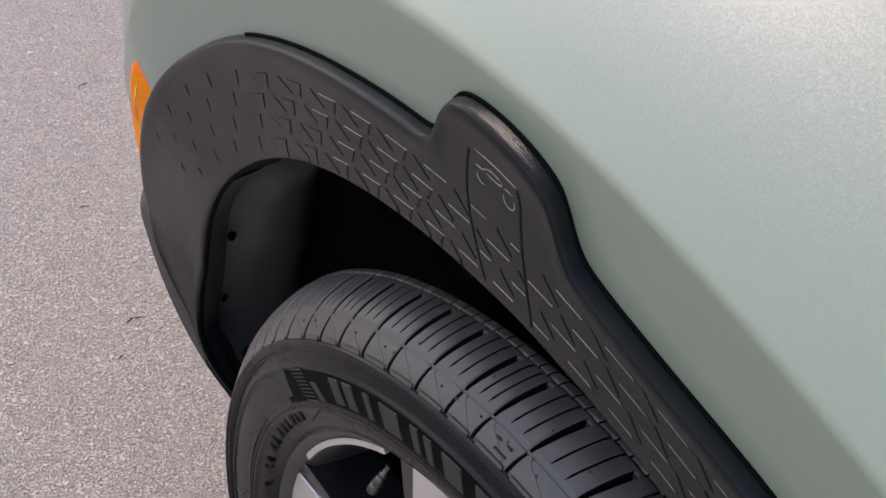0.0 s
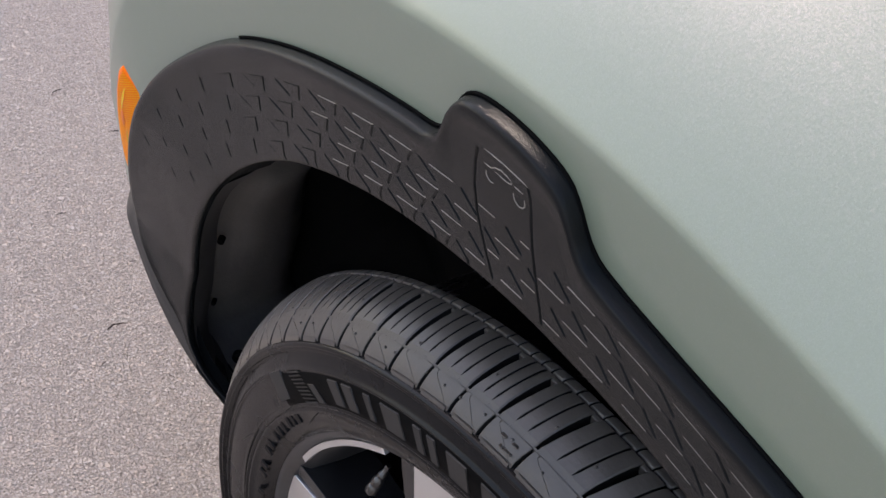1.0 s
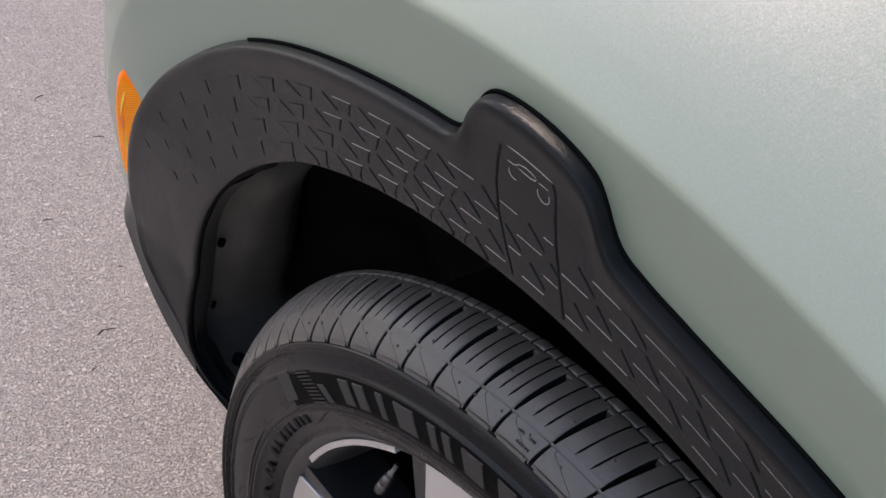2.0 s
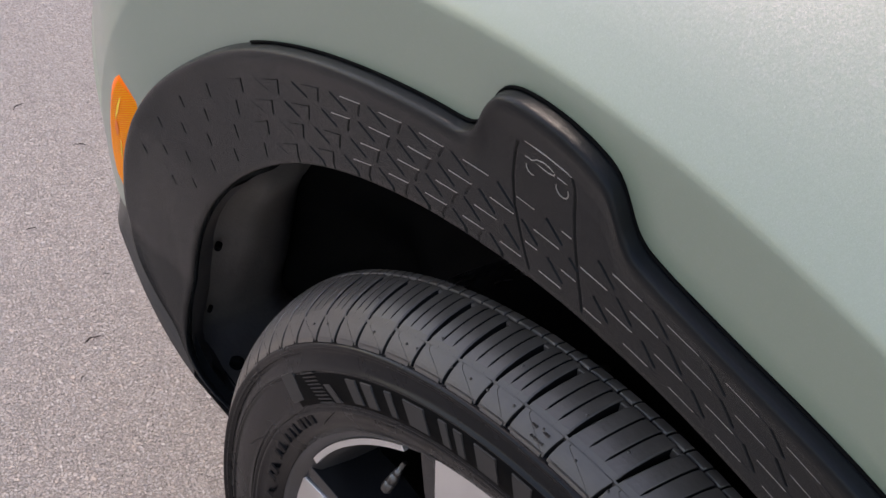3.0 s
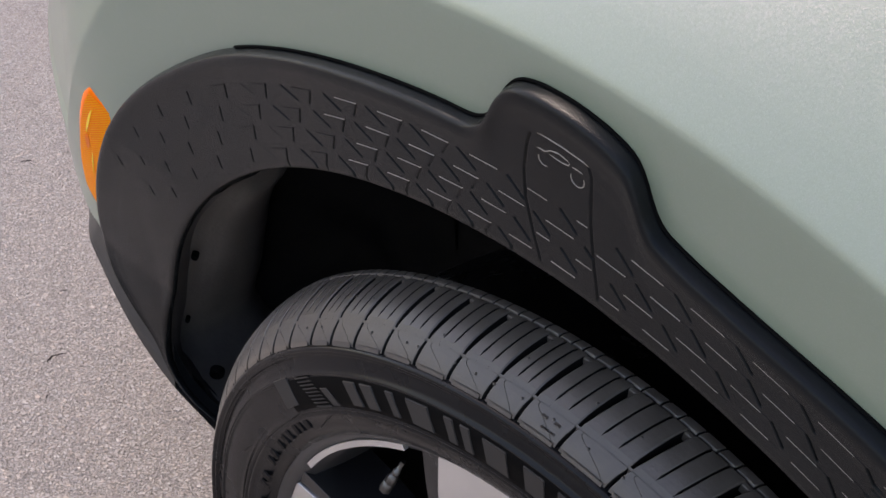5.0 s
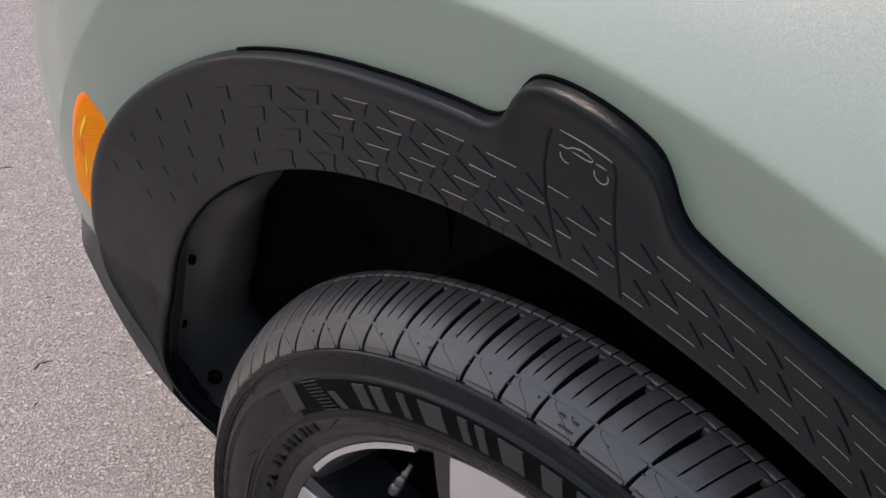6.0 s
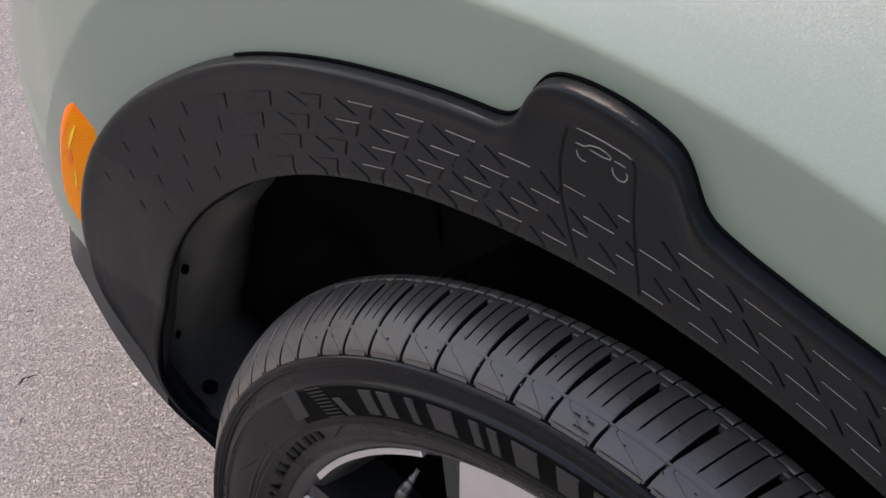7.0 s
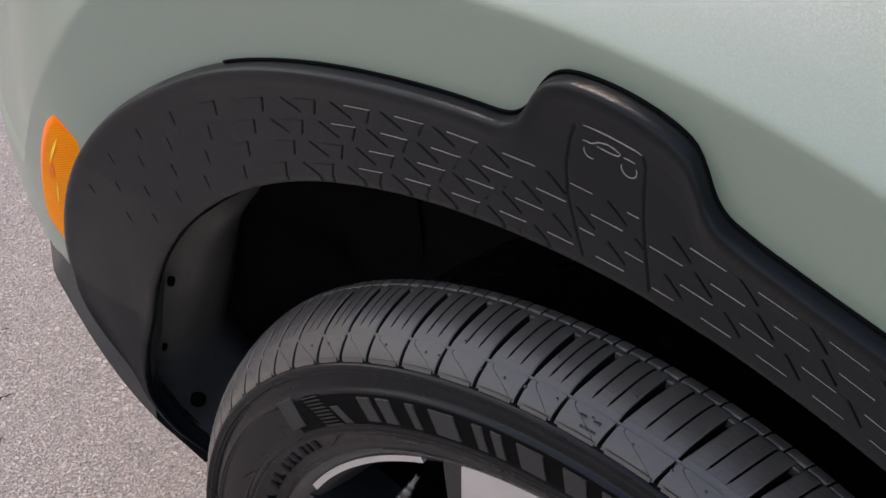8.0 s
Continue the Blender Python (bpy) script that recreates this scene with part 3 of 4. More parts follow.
def build_side_marker():
    """Ribbed amber lamp set into the bumper's corner, partly under the trim."""
    marker = new("side_marker")
    marker.parent = car
    edge_in = [(55.2, 0.5405), (58, 0.541), (62, 0.541), (66, 0.541), (71.5, 0.541)]
    edge_out = [(56.6, 0.5725), (59, 0.5780), (62.5, 0.5820), (67, 0.5850), (70.6, 0.5850), (72.6, 0.5770), (73.7, 0.5540)]
    rows, cols = 60, 17
    verts, rims, inner = [], [], []
    for i in range(rows):
        t = i / (rows - 1)
        a0, a1 = 55.6 + t * 18.0, 57.3 + t * 16.2
        for j in range(cols):
            u = j / (cols - 1)
            phi = a0 + (a1 - a0) * u
            r = cat(edge_in, a0) + (cat(edge_out, a1) - cat(edge_in, a0)) * u
            x, z = polar(phi, r)
            rim = min(1.0, 14 * t, 12 * (1 - t), 6 * (1 - u))
            dome = 0.0030 * smoothstep(0.0, 1.0, rim)
            verts.append((x, face_y(x, z) + 0.0110 - dome, z))
            if j == cols - 1 or i in (0, rows - 1):
                rims.append(i * cols + j)
            inner.append(rim > 0.9)
    faces = grid_faces(rows, cols, flip=True)
    ribbed = [f for f in faces if all(inner[v] for v in f)]
    border = [f for f in faces if not all(inner[v] for v in f)]
    # skirt round the free edges, let into the body
    around = [j for j in range(cols)] + [i * cols + cols - 1 for i in range(1, rows)] + [(rows - 1) * cols + j for j in range(cols - 2, -1, -1)]
    base = len(verts)
    verts_border = list(verts) + [(verts[k][0], verts[k][1] + 0.012, verts[k][2]) for k in around]
    border += [(around[k], around[k + 1], base + k + 1, base + k) for k in range(len(around) - 1)]
    lens = mesh_object("lens", verts, ribbed, AMBER, marker, "finely ribbed amber plastic lens", smooth=False)
    mesh_object("bezel", verts_border, border, AMBER_BACK, marker, "smooth deep orange moulded border")
    # reflections in the lens, painted as two yellow strips and a dark one
    for t0, t1, u0, u1, w, mat in ((0.16, 0.40, 0.56, 0.60, 0.07, AMBER_GLEAM), (0.50, 0.66, 0.36, 0.30, 0.06, AMBER_GLEAM), (0.40, 0.52, 0.56, 0.52, 0.16, AMBER_BACK)):
        strip, m = [], 24
        for k in range(m + 1):
            t = t0 + (t1 - t0) * k / m
            a0, a1 = 55.6 + t * 18.0, 57.3 + t * 16.2
            taper = math.sin(math.pi * (0.08 + 0.84 * k / m)) * (1.25 if k % 2 else 0.8)
            for side in (-1, 1):
                u = u0 + (u1 - u0) * k / m + side * w * taper / 2
                r = cat(edge_in, a0) + (cat(edge_out, a1) - cat(edge_in, a0)) * u
                x, z = polar(a0 + (a1 - a0) * u, r)
                strip.append((x, face_y(x, z) + 0.0110 - 0.0030 - 0.0005, z))
        mesh_object("lens_reflection", strip, [(2 * k, 2 * k + 1, 2 * k + 3, 2 * k + 2) for k in range(m)], mat, lens, "painted bright reflection" if mat is AMBER_GLEAM else "painted dark reflection", smooth=False)


build_side_marker()


# ---- wheel ----
def revolve(name, profile, mat, parent, steps=180, label="", start=0.0, stop=360.0):
    """Turns (radius, y) about the axle; phi from start to stop."""
    whole = stop - start >= 360
    verts = []
    n = steps if whole else steps + 1
    for k in range(n):
        a = start + (stop - start) * k / steps
        for r, y in profile:
            x, z = polar(a, r)
            verts.append((x, y, z - AXLE.z))
    cols = len(profile)
    faces = []
    for i in range(n if whole else n - 1):
        m = (i + 1) % n
        for j in range(cols - 1):
            faces.append((i * cols + j, i * cols + j + 1, m * cols + j + 1, m * cols + j))
    return mesh_object(name, verts, faces, mat, parent, label)


wheel = new("wheel")
wheel.parent = car
# leans a little outboard at the top, nearly straight ahead
wheel.matrix_basis = Matrix.Translation((-0.015, 0.0246, 0.3528)) @ Euler((radians(3.92), radians(2.66), radians(1.04)), "YXZ").to_matrix().to_4x4()
TYRE_PROFILE = [(0.254, -0.016), (0.2580, -0.028), (0.2625, -0.0375), (0.2675, -0.0420), (0.274, -0.0444), (0.2800, -0.0450), (0.2806, -0.0458), (0.2828, -0.0459), (0.2834, -0.0451), (0.2842, -0.0451), (0.2846, -0.0464), (0.2856, -0.0465), (0.2862, -0.0457),
                (0.291, -0.0464), (0.300, -0.0467), (0.3088, -0.0460), (0.3098, -0.0458), (0.3101, -0.0469), (0.3110, -0.0469), (0.3114, -0.0455), (0.3150, -0.0444), (0.3190, -0.0430), (0.3204, -0.0420), (0.3216, -0.0420), (0.3222, -0.0440), (0.3226, -0.0444), (0.3236, -0.0444), (0.3240, -0.0440), (0.3246, -0.0446), (0.3258, -0.0455), (0.3270, -0.0453), (0.3279, -0.0442), (0.3284, -0.0430), (0.3288, -0.0400),
                (0.3310, -0.0325), (0.3345, -0.020), (0.3390, 0.0), (0.3395, 0.010), (0.337, 0.016), (0.328, 0.03), (0.321, 0.06), (0.315, 0.12), (0.309, 0.16), (0.296, 0.185), (0.27, 0.19), (0.252, 0.185)]
tyre = revolve("tyre", TYRE_PROFILE, RUBBER, wheel, 240, "new black tyre with raised sidewall bars")
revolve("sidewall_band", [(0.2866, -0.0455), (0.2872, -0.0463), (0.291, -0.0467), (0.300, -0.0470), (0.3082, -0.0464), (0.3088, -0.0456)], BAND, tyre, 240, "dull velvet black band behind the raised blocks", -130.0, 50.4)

# outline of the tread's crown: radius against y
CROWN = [(-0.0445, 0.3250), (-0.0400, 0.3322), (-0.0340, 0.3390), (-0.0280, 0.3440), (-0.020, 0.3488), (-0.010, 0.3528), (0.0, 0.3553), (0.012, 0.3565)]
# a groove's sweep round the tyre, in degrees, against y
SWEEP = [(-0.046, 0.90), (-0.040, 0.63), (-0.036, 0.40), (-0.030, 0.0), (-0.018, -0.65), (0.0, -1.50), (0.012, -2.2)]


def wheel_point(phi, r, y):
    x, z = polar(phi, r)
    return Vector((x, y, z - AXLE.z))


def groove(y):
    """Half width, in degrees, of the wide groove between pitches."""
    return cat([(-0.044, 0.24), (-0.036, 0.19), (-0.031, 0.15), (-0.025, 0.25), (-0.012, 0.35), (0.0, 0.39)], y)


def sipe(y):
    """Half width of the thin cuts, which close before the shoulder."""
    return 0.105 * smoothstep(-0.0285, -0.0265, y)


def slab(name, low, high, y0, y1, steps, mat, depth=0.013, drop=0.0, ends=0.0009):
    """Mesh of a curved slab of tread between two edge curves (degrees against y), with softened edges."""
    verts, faces = [], []
    for i in range(steps + 1):
        y = y0 + (y1 - y0) * i / steps
        r, sw = cat(CROWN, y) - drop, cat(SWEEP, y)
        (a, ea), (b, eb) = low(y), high(y)
        a, b = a + sw, b + sw
        edge = i in (0, steps)
        yy = y + (ends * 0.8 if i == 0 else -ends * 0.8 if i == steps else 0)
        tr = r - (ends * 0.25 if edge else 0)
        ea, eb = math.degrees(ea / r), math.degrees(eb / r)
        verts += [wheel_point(a, r - depth, y), wheel_point(a, r - math.radians(ea) * r * 0.8 - (ends if edge else 0), y), wheel_point(a + ea, tr, yy), wheel_point((a + b) / 2, tr, yy),
                  wheel_point(b - eb, tr, yy), wheel_point(b, r - math.radians(eb) * r * 0.8 - (ends if edge else 0), y), wheel_point(b, r - depth, y)]
    for i in range(steps):
        for k in range(6):
            p = i * 7 + k
            faces.append((p, p + 1, p + 8, p + 7))
    faces += [tuple(range(7)), tuple(steps * 7 + k for k in range(7))[::-1]]
    me = bpy.data.meshes.new(name)
    me.from_pydata([tuple(v) for v in verts], [], faces)
    me.validate()
    me.materials.append(mat)
    me.materials.append(GROOVE_SHADE)
    # slab sides take the painted groove shade
    side = [1 if k < 6 * steps and k % 6 in (0, 5) else 0 for k in range(len(me.polygons))]
    me.polygons.foreach_set("material_index", side)
    return me


def tread_meshes(pitch):
    """The pieces of one pitch: three slabs of the rib, the lug on the shoulder, its foot, and the narrow strip further in."""
    out = []
    cuts = [0.0, pitch / 3 + 0.06, 2 * pitch / 3 - 0.06, pitch]

    def edge(k, sign):
        if k in (0, 3):
            return lambda y: (cuts[k] + sign * groove(y), 0.0009)
        return lambda y: (cuts[k] + sign * sipe(y), 0.0004 * smoothstep(-0.0285, -0.0255, y))

    for k in range(3):
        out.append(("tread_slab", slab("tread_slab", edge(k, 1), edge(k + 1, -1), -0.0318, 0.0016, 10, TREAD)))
    slope = (pitch - 1.75) / 0.0072

    def cut(y):
        return pitch - 0.85 - min(max(0.0, -0.0332 - y), 0.0072) * slope

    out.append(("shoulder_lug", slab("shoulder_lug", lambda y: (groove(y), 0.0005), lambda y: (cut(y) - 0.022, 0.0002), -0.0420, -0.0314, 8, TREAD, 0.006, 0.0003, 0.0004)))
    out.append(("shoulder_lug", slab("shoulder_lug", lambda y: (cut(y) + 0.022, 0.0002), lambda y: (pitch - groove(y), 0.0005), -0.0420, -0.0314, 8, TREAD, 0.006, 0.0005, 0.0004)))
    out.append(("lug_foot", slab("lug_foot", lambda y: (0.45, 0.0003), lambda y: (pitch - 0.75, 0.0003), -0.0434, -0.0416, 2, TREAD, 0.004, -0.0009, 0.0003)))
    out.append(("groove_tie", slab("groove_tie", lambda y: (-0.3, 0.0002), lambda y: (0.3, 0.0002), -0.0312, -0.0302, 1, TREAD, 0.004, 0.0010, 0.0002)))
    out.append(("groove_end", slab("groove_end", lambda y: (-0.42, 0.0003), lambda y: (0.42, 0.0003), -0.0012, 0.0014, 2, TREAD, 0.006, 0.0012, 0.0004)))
    for k in range(3):
        a, b = cuts[k] - 0.35, cuts[k + 1] - 0.35
        out.append(("inner_strip", slab("inner_strip", lambda y, a=a: (a + 0.10, 0.0005), lambda y, b=b: (b - 0.10, 0.0005), 0.0022, 0.0080, 3, TREAD, 0.009, 0.0002, 0.0008)))
    return out


def build_tread():
    lengths = [6.0, 5.1, 4.2, 4.9, 4.9, 4.9, 5.0, 4.4, 4.2, 5.0, 4.4, 4.2, 4.4, 5.2, 5.1, 4.2, 4.4, 5.0, 6.0, 5.1]
    shapes = {}
    spans, phi, k = [], -3.8, 0
    while phi < 170:
        spans.append((phi, lengths[k % 20]))
        phi += lengths[k % 20]
        k += 1
    high, phi, k = phi, -3.8, 0
    back = [6.2, 6.0, 5.1, 4.4, 5.0, 6.2, 5.1, 6.0, 4.4, 5.1]
    while phi > high - 360 + 6.2:
        phi -= back[k % 10]
        spans.append((phi, back[k % 10]))
        k += 1
    for phi, p in spans:
        if p not in shapes:
            shapes[p] = tread_meshes(p)
        for name, me in shapes[p]:
            ob = new(name, me)
            ob.parent = tyre
            ob.rotation_euler = (0, -radians(phi), 0)


build_tread()


def side_bar(name, phi, r, width, height, lift, mat, parent, lean_deg=0.0, y=-0.0470):
    """A flat raised bar on the sidewall: width along the ring, height along the radius."""
    verts, faces = [], []
    half = math.degrees(width / 2 / r)
    for top in (0, 1):
        e = min(0.0004, width / 4, height / 4) * top
        for sp, sr in ((-1, -1), (1, -1), (1, 1), (-1, 1)):
            p = phi - sp * (half - math.degrees(e / r)) + lean_deg * sr
            verts.append(wheel_point(p, r + sr * (height / 2 - e), y - lift * top + 0.0006 * (1 - top)))
    faces = [(4, 5, 6, 7)] + [(k, (k + 1) % 4, 4 + (k + 1) % 4, 4 + k) for k in range(4)]
    return mesh_object(name, verts, faces, mat, parent, smooth=False)


def build_sidewall_marks():
    # the maker's large word and sign as plain blocks and stripes of their size
    for phi, wide in ((33.9, 0.0115), (30.6, 0.0115), (26.3, 0.0068), (21.6, 0.0190), (16.6, 0.0072), (14.1, 0.0072), (9.8, 0.0175), (4.3, 0.0150), (0.4, 0.0068), (-3.4, 0.0085), (-6.2, 0.0085)):
        side_bar("sidewall_bar", phi, 0.2983, wide, 0.0170, 0.0007, LETTER, tyre, 0.25, y=-0.0469)
    side_bar("sidewall_patch", 50.2, 0.3015, 0.0190, 0.0205, 0.0005, LETTER, tyre, -0.15, y=-0.0467)
    for k in range(9):
        r = 0.3088 - 0.0026 * k
        side_bar("sidewall_stripe", 44.5 - 0.28 * k, r, 0.017, 0.0014, 0.0006, LETTER, tyre, 0.2, y=-0.0468)
    side_bar("sidewall_patch", 39.6, 0.2945, 0.0085, 0.0130, 0.0007, LETTER, tyre, 0.8, y=-0.0468)
    # small size marks, too worn to read
    for phi, r, wide in ((50.2, 0.2775, 0.0062), (52.4, 0.2770, 0.0050), (54.2, 0.2765, 0.0055), (57.0, 0.2752, 0.0050), (59.2, 0.2745, 0.0060), (61.4, 0.2740, 0.0040), (65.2, 0.2730, 0.0060), (67.6, 0.2722, 0.0050), (72.6, 0.2702, 0.0062), (75.0, 0.2696, 0.0040), (80.6, 0.2668, 0.0050)):
        side_bar("size_bar", phi, r, wide, 0.0085, 0.0006, SIZE_MARK, tyre, 0.2, y=-0.0447)
    # fine moulding whiskers
    for p0, r0, p1, r1 in ((56.5, 0.3097, 51.7, 0.3084), (73.5, 0.2965, 68.7, 0.2896), (90.5, 0.2985, 86.6, 0.2870), (52.9, 0.2833, 48.3, 0.2868), (46.9, 0.2720, 42.2, 0.2799)):
        path = [wheel_point(p0 + (p1 - p0) * k / 8, r0 + (r1 - r0) * k / 8, (-0.0464 if r0 > 0.279 else -0.0448) - 0.0009 * math.sin(math.pi * k / 8) ** 0.5) for k in range(9)]
        verts = []
        for c in path:
            verts += [c + Vector((0.0003, 0, 0.0002)), c + Vector((-0.0001, -0.0005, 0.0002)), c + Vector((-0.0003, 0, -0.0002))]
        mesh_object("mould_whisker", verts, [(3 * k + j, 3 * k + (j + 1) % 3, 3 * k + 3 + (j + 1) % 3, 3 * k + 3 + j) for k in range(8) for j in range(3)], SIZE_MARK, tyre)
    # step round the inner band that carries the size marks
    verts = []
    for k in range(81):
        phi = 46.5 + 60 * k / 80
        r = 0.2885 - 0.0035 * smoothstep(72, 106, phi) - 0.004 * smoothstep(50, 46.5, phi)
        for dr, dy in ((0.0014, 0.0010), (0.0005, -0.0004), (-0.0003, -0.0005), (-0.0014, 0.0012)):
            verts.append(wheel_point(phi, r + dr, -0.0459 + dy))
    mesh_object("sidewall_step", verts, grid_faces(81, 4), RUBBER, tyre)


build_sidewall_marks()


def build_nubs():
    """Stumps of moulding whiskers on the tread, and a few small unreadable marks on one lug."""
    rng = random.Random(7)
    for k in range(26):
        phi, y = -14 + 2.4 * k + rng.uniform(-0.8, 0.8), rng.choice((-0.0345, -0.0355, -0.0265, -0.018))
        r = cat(CROWN, y)
        c = wheel_point(phi, r - 0.0004, y)
        up = (wheel_point(phi, r + 0.01, y) - c).normalized()
        u = up.orthogonal().normalized()
        w = up.cross(u)
        verts, m = [], 8
        for q, h in ((0.0009, 0.0), (0.0009, 0.0007), (0.0005, 0.0010)):
            verts += [c + (u * math.cos(t * math.tau / m) + w * math.sin(t * math.tau / m)) * q + up * h for t in range(m)]
        faces = [(a * m + t, a * m + (t + 1) % m, (a + 1) * m + (t + 1) % m, (a + 1) * m + t) for a in (0, 1) for t in range(m)] + [tuple(2 * m + t for t in range(m))]
        mesh_object("moulding_nub", verts, faces, TREAD, tyre)
    for k in range(7):
        phi, y = (5.2 - 0.35 * k, -0.0388) if k < 5 else (5.4 - 1.5 * (k - 5), -0.0352)
        c = wheel_point(phi, cat(CROWN, y), y)
        up = (wheel_point(phi, cat(CROWN, y) + 0.01, y + 0.001) - c).normalized()
        t = (wheel_point(phi + 0.1, cat(CROWN, y), y) - c).normalized()
        w = up.cross(t)
        a, b = (0.0006, 0.0011) if k < 5 else (0.0019, 0.0013)
        verts = [c + t * sx * a + w * sy * b + up * h for h in (-0.0006, 0.00035) for sx, sy in ((-1, -1), (1, -1), (1, 1), (-1, 1))]
        faces = [(4, 5, 6, 7)] + [(q, (q + 1) % 4, 4 + (q + 1) % 4, 4 + q) for q in range(4)]
        mesh_object("lug_mark", verts, faces, TREAD, tyre, smooth=False)


build_nubs()

RIM_GREY = grained("dark_grey_wheel_paint", (0.045, 0.042, 0.042), 0.35, 120.0, 0.12, 0.0006, 0.4)
revolve("rim", [(0.254, -0.016), (0.2600, -0.0255), (0.2645, -0.031), (0.2645, -0.0350), (0.2610, -0.0362), (0.2580, -0.0345), (0.2550, -0.030), (0.247, -0.024), (0.242, 0.0), (0.236, 0.06), (0.231, 0.17), (0.252, 0.185)], RIM_GREY, wheel, 160, "dark grey alloy rim")


def plate(name, outline, y, thick, mat, parent, label=""):
    """Flat plate from polar points about the axle, bevelled at its outboard edge."""
    m = len(outline)
    pts = [wheel_point(p, r, 0) for p, r in outline]
    c = sum(pts, Vector()) / m
    verts = []
    for dy, e in ((thick, 0.0), (0.0003, 0.0), (0.0, 0.0003)):
        verts += [q + (c - q).normalized() * e + Vector((0, y + dy, 0)) for q in pts]
    faces = [(b * m + k, b * m + (k + 1) % m, (b + 1) * m + (k + 1) % m, (b + 1) * m + k) for b in (0, 1) for k in range(m)]
    faces.append(tuple(2 * m + k for k in range(m)))
    return mesh_object(name, verts, faces, mat, parent, label, smooth=False)


def build_spokes():
    for k in range(5):
        mid = 12.7 + 72 * k
        spoke = plate("spoke", [(mid - 12.7, 0.2520), (mid - 11.8, 0.2536), (mid - 6, 0.2540), (mid, 0.2541), (mid + 6, 0.2540), (mid + 11.8, 0.2536), (mid + 12.7, 0.2520), (mid + 15.4, 0.224), (mid + 18.6, 0.19), (mid + 27, 0.10), (mid, 0.085), (mid - 27, 0.10), (mid - 18.6, 0.19), (mid - 15.4, 0.224)], -0.0300, 0.030, RIM_BRIGHT, wheel, "machined silver spoke face")
        plate("spoke_flank", [(mid - 16.4, 0.2535), (mid, 0.255), (mid + 16.4, 0.2535), (mid + 18.8, 0.224), (mid + 21.5, 0.19), (mid + 29, 0.09), (mid, 0.08), (mid - 29, 0.09), (mid - 21.5, 0.19), (mid - 18.8, 0.224)], -0.0285, 0.05, RIM_DARK, spoke, "gloss black spoke side")
        band = [(mid + 20.1 + 31.3 * j / 14, 0.2545) for j in range(15)] + [(mid + 51.4 - 31.3 * j / 14, 0.2500) for j in range(15)]
        plate("rim_inlay", band, -0.0312, 0.004, RIM_BRIGHT, wheel, "machined silver edge inlay")
    revolve("hub_cap", [(0.001, -0.040), (0.03, -0.040), (0.036, -0.036), (0.09, -0.030), (0.10, -0.02), (0.10, 0.05)], RIM_DARK, wheel, 48, "black hub cap")
    revolve("brake_disc", [(0.06, 0.06), (0.165, 0.06), (0.168, 0.064), (0.168, 0.085), (0.06, 0.085)], STEEL, wheel, 90, "grey cast brake disc")
    revolve("barrel", [(0.233, 0.165), (0.15, 0.17), (0.02, 0.17)], RIM_DARK, wheel, 60)


build_spokes()


def build_valve():
    base, tip = wheel_point(42.6, 0.2248, -0.0182), wheel_point(50.0, 0.2105, -0.0235)
    axis = (tip - base).normalized()
    u = axis.orthogonal().normalized()
    v = axis.cross(u)
    prof = [(-0.010, 0.0018), (0.0, 0.0018), (0.0005, 0.0028), (0.0045, 0.0028), (0.0050, 0.0022), (0.0062, 0.0022), (0.0070, 0.0034), (0.014, 0.0040), (0.0143, 0.0036), (0.0155, 0.0036), (0.0158, 0.0041), (0.0245, 0.0041), (0.0258, 0.0028), (0.0258, 0.0)]
    verts, faces = [], []
    for s, r in prof:
        for k in range(14):
            a = k * math.tau / 14
            verts.append(base + axis * s + (u * math.cos(a) + v * math.sin(a)) * r * (1.05 if k % 2 else 0.97))
    for i in range(len(prof) - 1):
        for k in range(14):
            faces.append((i * 14 + k, i * 14 + (k + 1) % 14, i * 14 + 14 + (k + 1) % 14, i * 14 + 14 + k))
    mesh_object("valve_stem", verts, faces, STEEL, wheel, "metal tyre valve with ribbed cap")


build_valve()


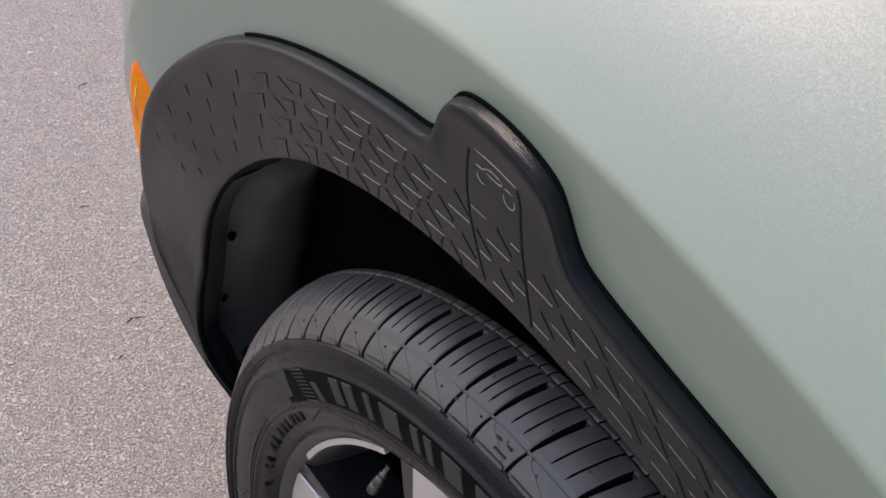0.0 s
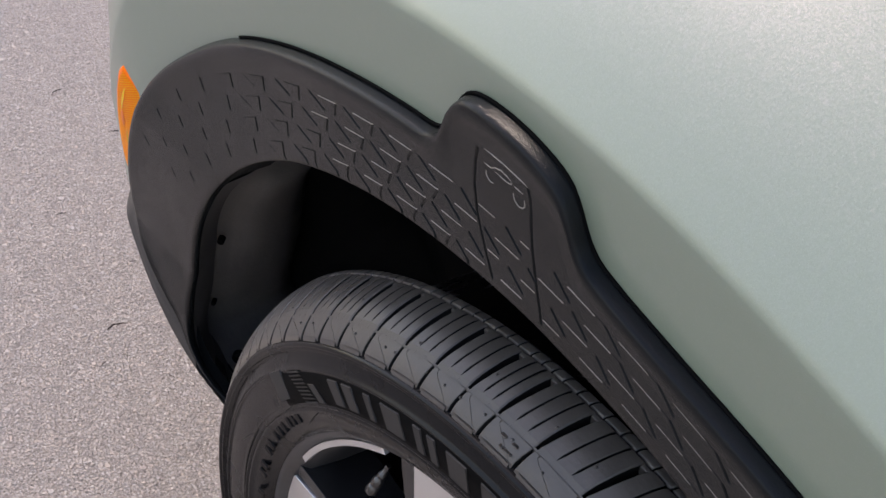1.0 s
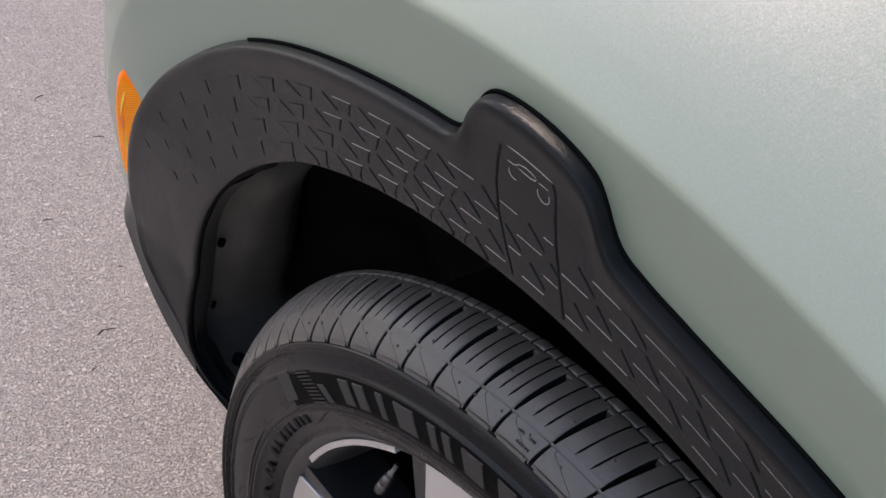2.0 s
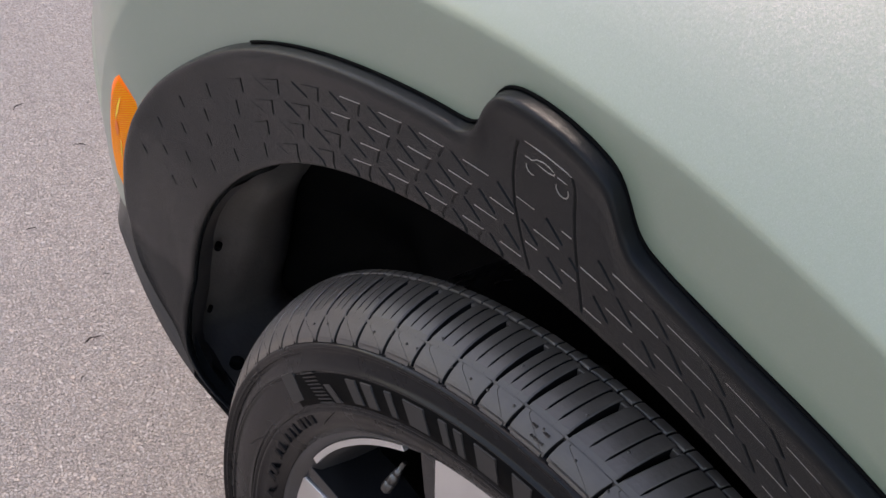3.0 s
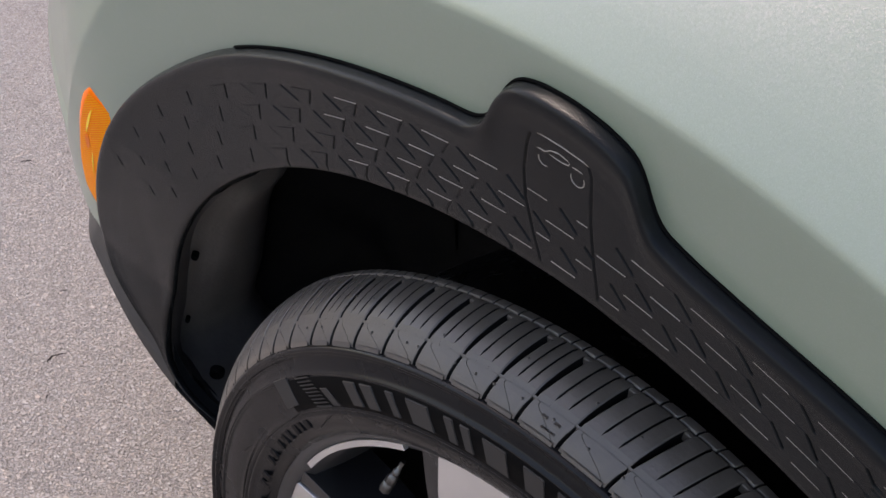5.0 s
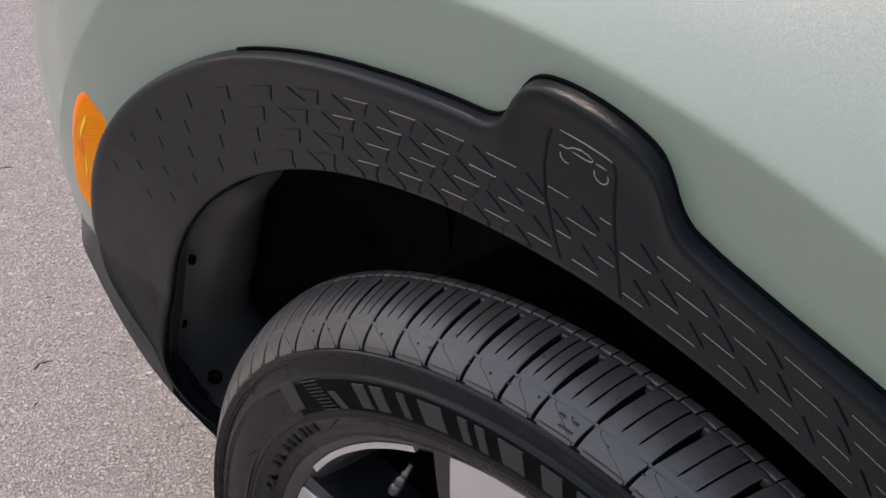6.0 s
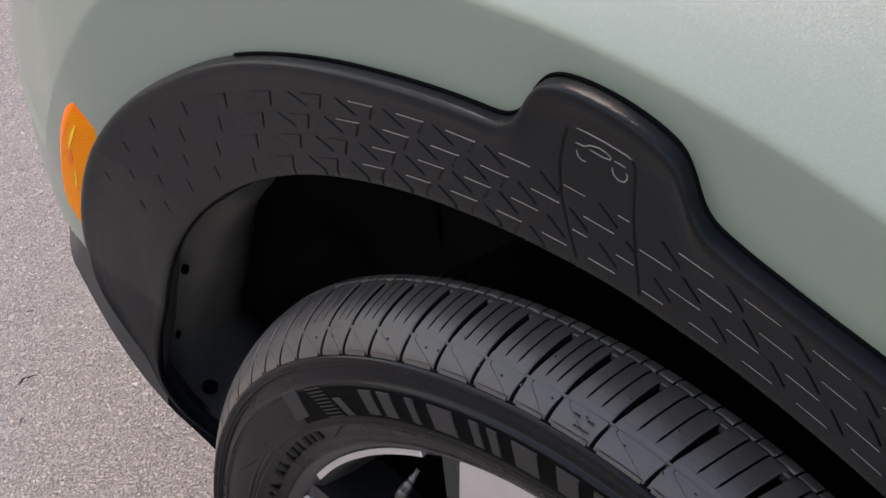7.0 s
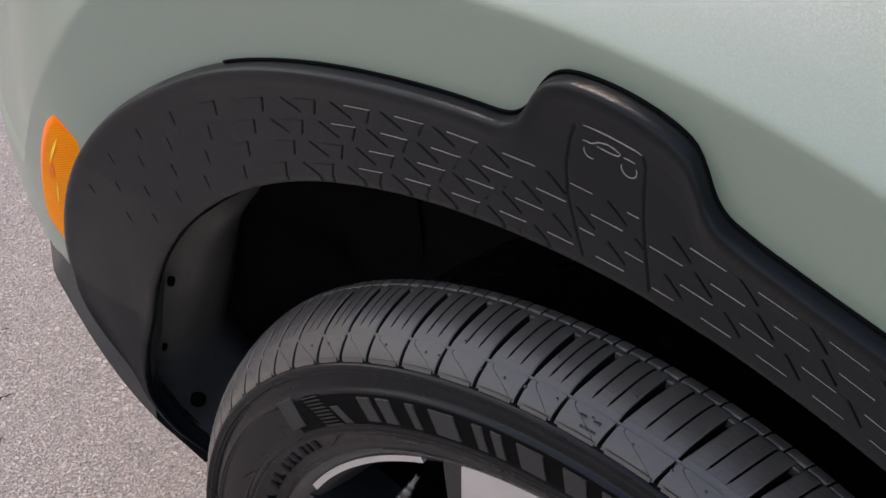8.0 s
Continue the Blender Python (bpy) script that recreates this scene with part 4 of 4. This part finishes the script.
def build_liner():
    prof = [(0.004, 0.036), (0.0, 0.06), (-0.004, 0.16), (-0.010, 0.27), (-0.06, 0.32), (-0.25, 0.33), (-0.39, 0.33)]
    verts, n = [], 100
    for k in range(n + 1):
        for j, (dr, y) in enumerate(prof):
            a = -100 + (188.6 + (0, 0, 12, 26, 60, 70, 80)[j]) * k / n
            ri = cat(RETURN, a if j < 2 else min(a, 86)) if a > 48 else cat(INNER, a)
            # set back behind the front panel
            fold = 0.03 * smoothstep(50, 60, a) * (1 if j > 0 else 0)
            x, z = polar(a, ri + dr + fold)
            verts.append((x, face_y(x, z) + y if j < 2 else max(y, face_y(x, z) + 0.07), z))
    liner = mesh_object("wheelhouse_liner", verts, grid_faces(n + 1, len(prof)), LINER, car, "moulded wheelhouse liner, painted black for the shade inside")
    across = [(0.0, 0.034), (0.0005, 0.044), (-0.003, 0.053), (-0.009, 0.060), (-0.0115, 0.067), (-0.0110, 0.076), (-0.008, 0.090), (-0.003, 0.105), (0.006, 0.120), (0.022, 0.135), (0.05, 0.145)]
    verts, n = [], 60
    for k in range(n + 1):
        a = 53 + 35.8 * k / n
        ridge = smoothstep(53, 61, a) * (1 - 0.75 * smoothstep(68, 80, a))
        for dr, off in across:
            x, z = polar(a, cat(RETURN, a) + 0.0015 + (dr if dr > 0 else dr * ridge) + 0.012 * smoothstep(60, 53, a) * smoothstep(0.04, 0.08, off))
            verts.append((x, face_y(x, z) + off, z))
    mesh_object("front_panel", verts, grid_faces(n + 1, len(across)), PANEL, liner, "grey moulded plastic panel with a soft fold, paler for the light on it")
    for phi, r, off, size in ((69.8, 0.4634, 0.038, 0.0030), (79.5, 0.4585, 0.036, 0.0020), (84.9, 0.4265, 0.040, 0.0062)):
        x, z = polar(phi, r)
        c = Vector((x, face_y(x, z) + off, z))
        axis = (Vector((0, c.y, AXLE.z)) - c).normalized() * 0.7 + Vector((0, -0.7, 0))
        axis.normalize()
        u = axis.orthogonal().normalized()
        w = axis.cross(u)
        verts, faces, m = [], [], 16
        prof2 = [(1.0, -0.003), (1.0, 0.002), (0.85, 0.003), (0.5, 0.0026), (0.4, 0.001), (0.0, 0.001)]
        for q, h in prof2:
            for i in range(m):
                t = i * math.tau / m
                verts.append(c + (u * math.cos(t) + w * math.sin(t)) * size * q + axis * h)
        for i in range(len(prof2) - 1):
            for j in range(m):
                faces.append((i * m + j, i * m + (j + 1) % m, (i + 1) * m + (j + 1) % m, (i + 1) * m + j))
        mesh_object("clip", verts, faces, CLIP, liner, "small black push clip")


build_liner()
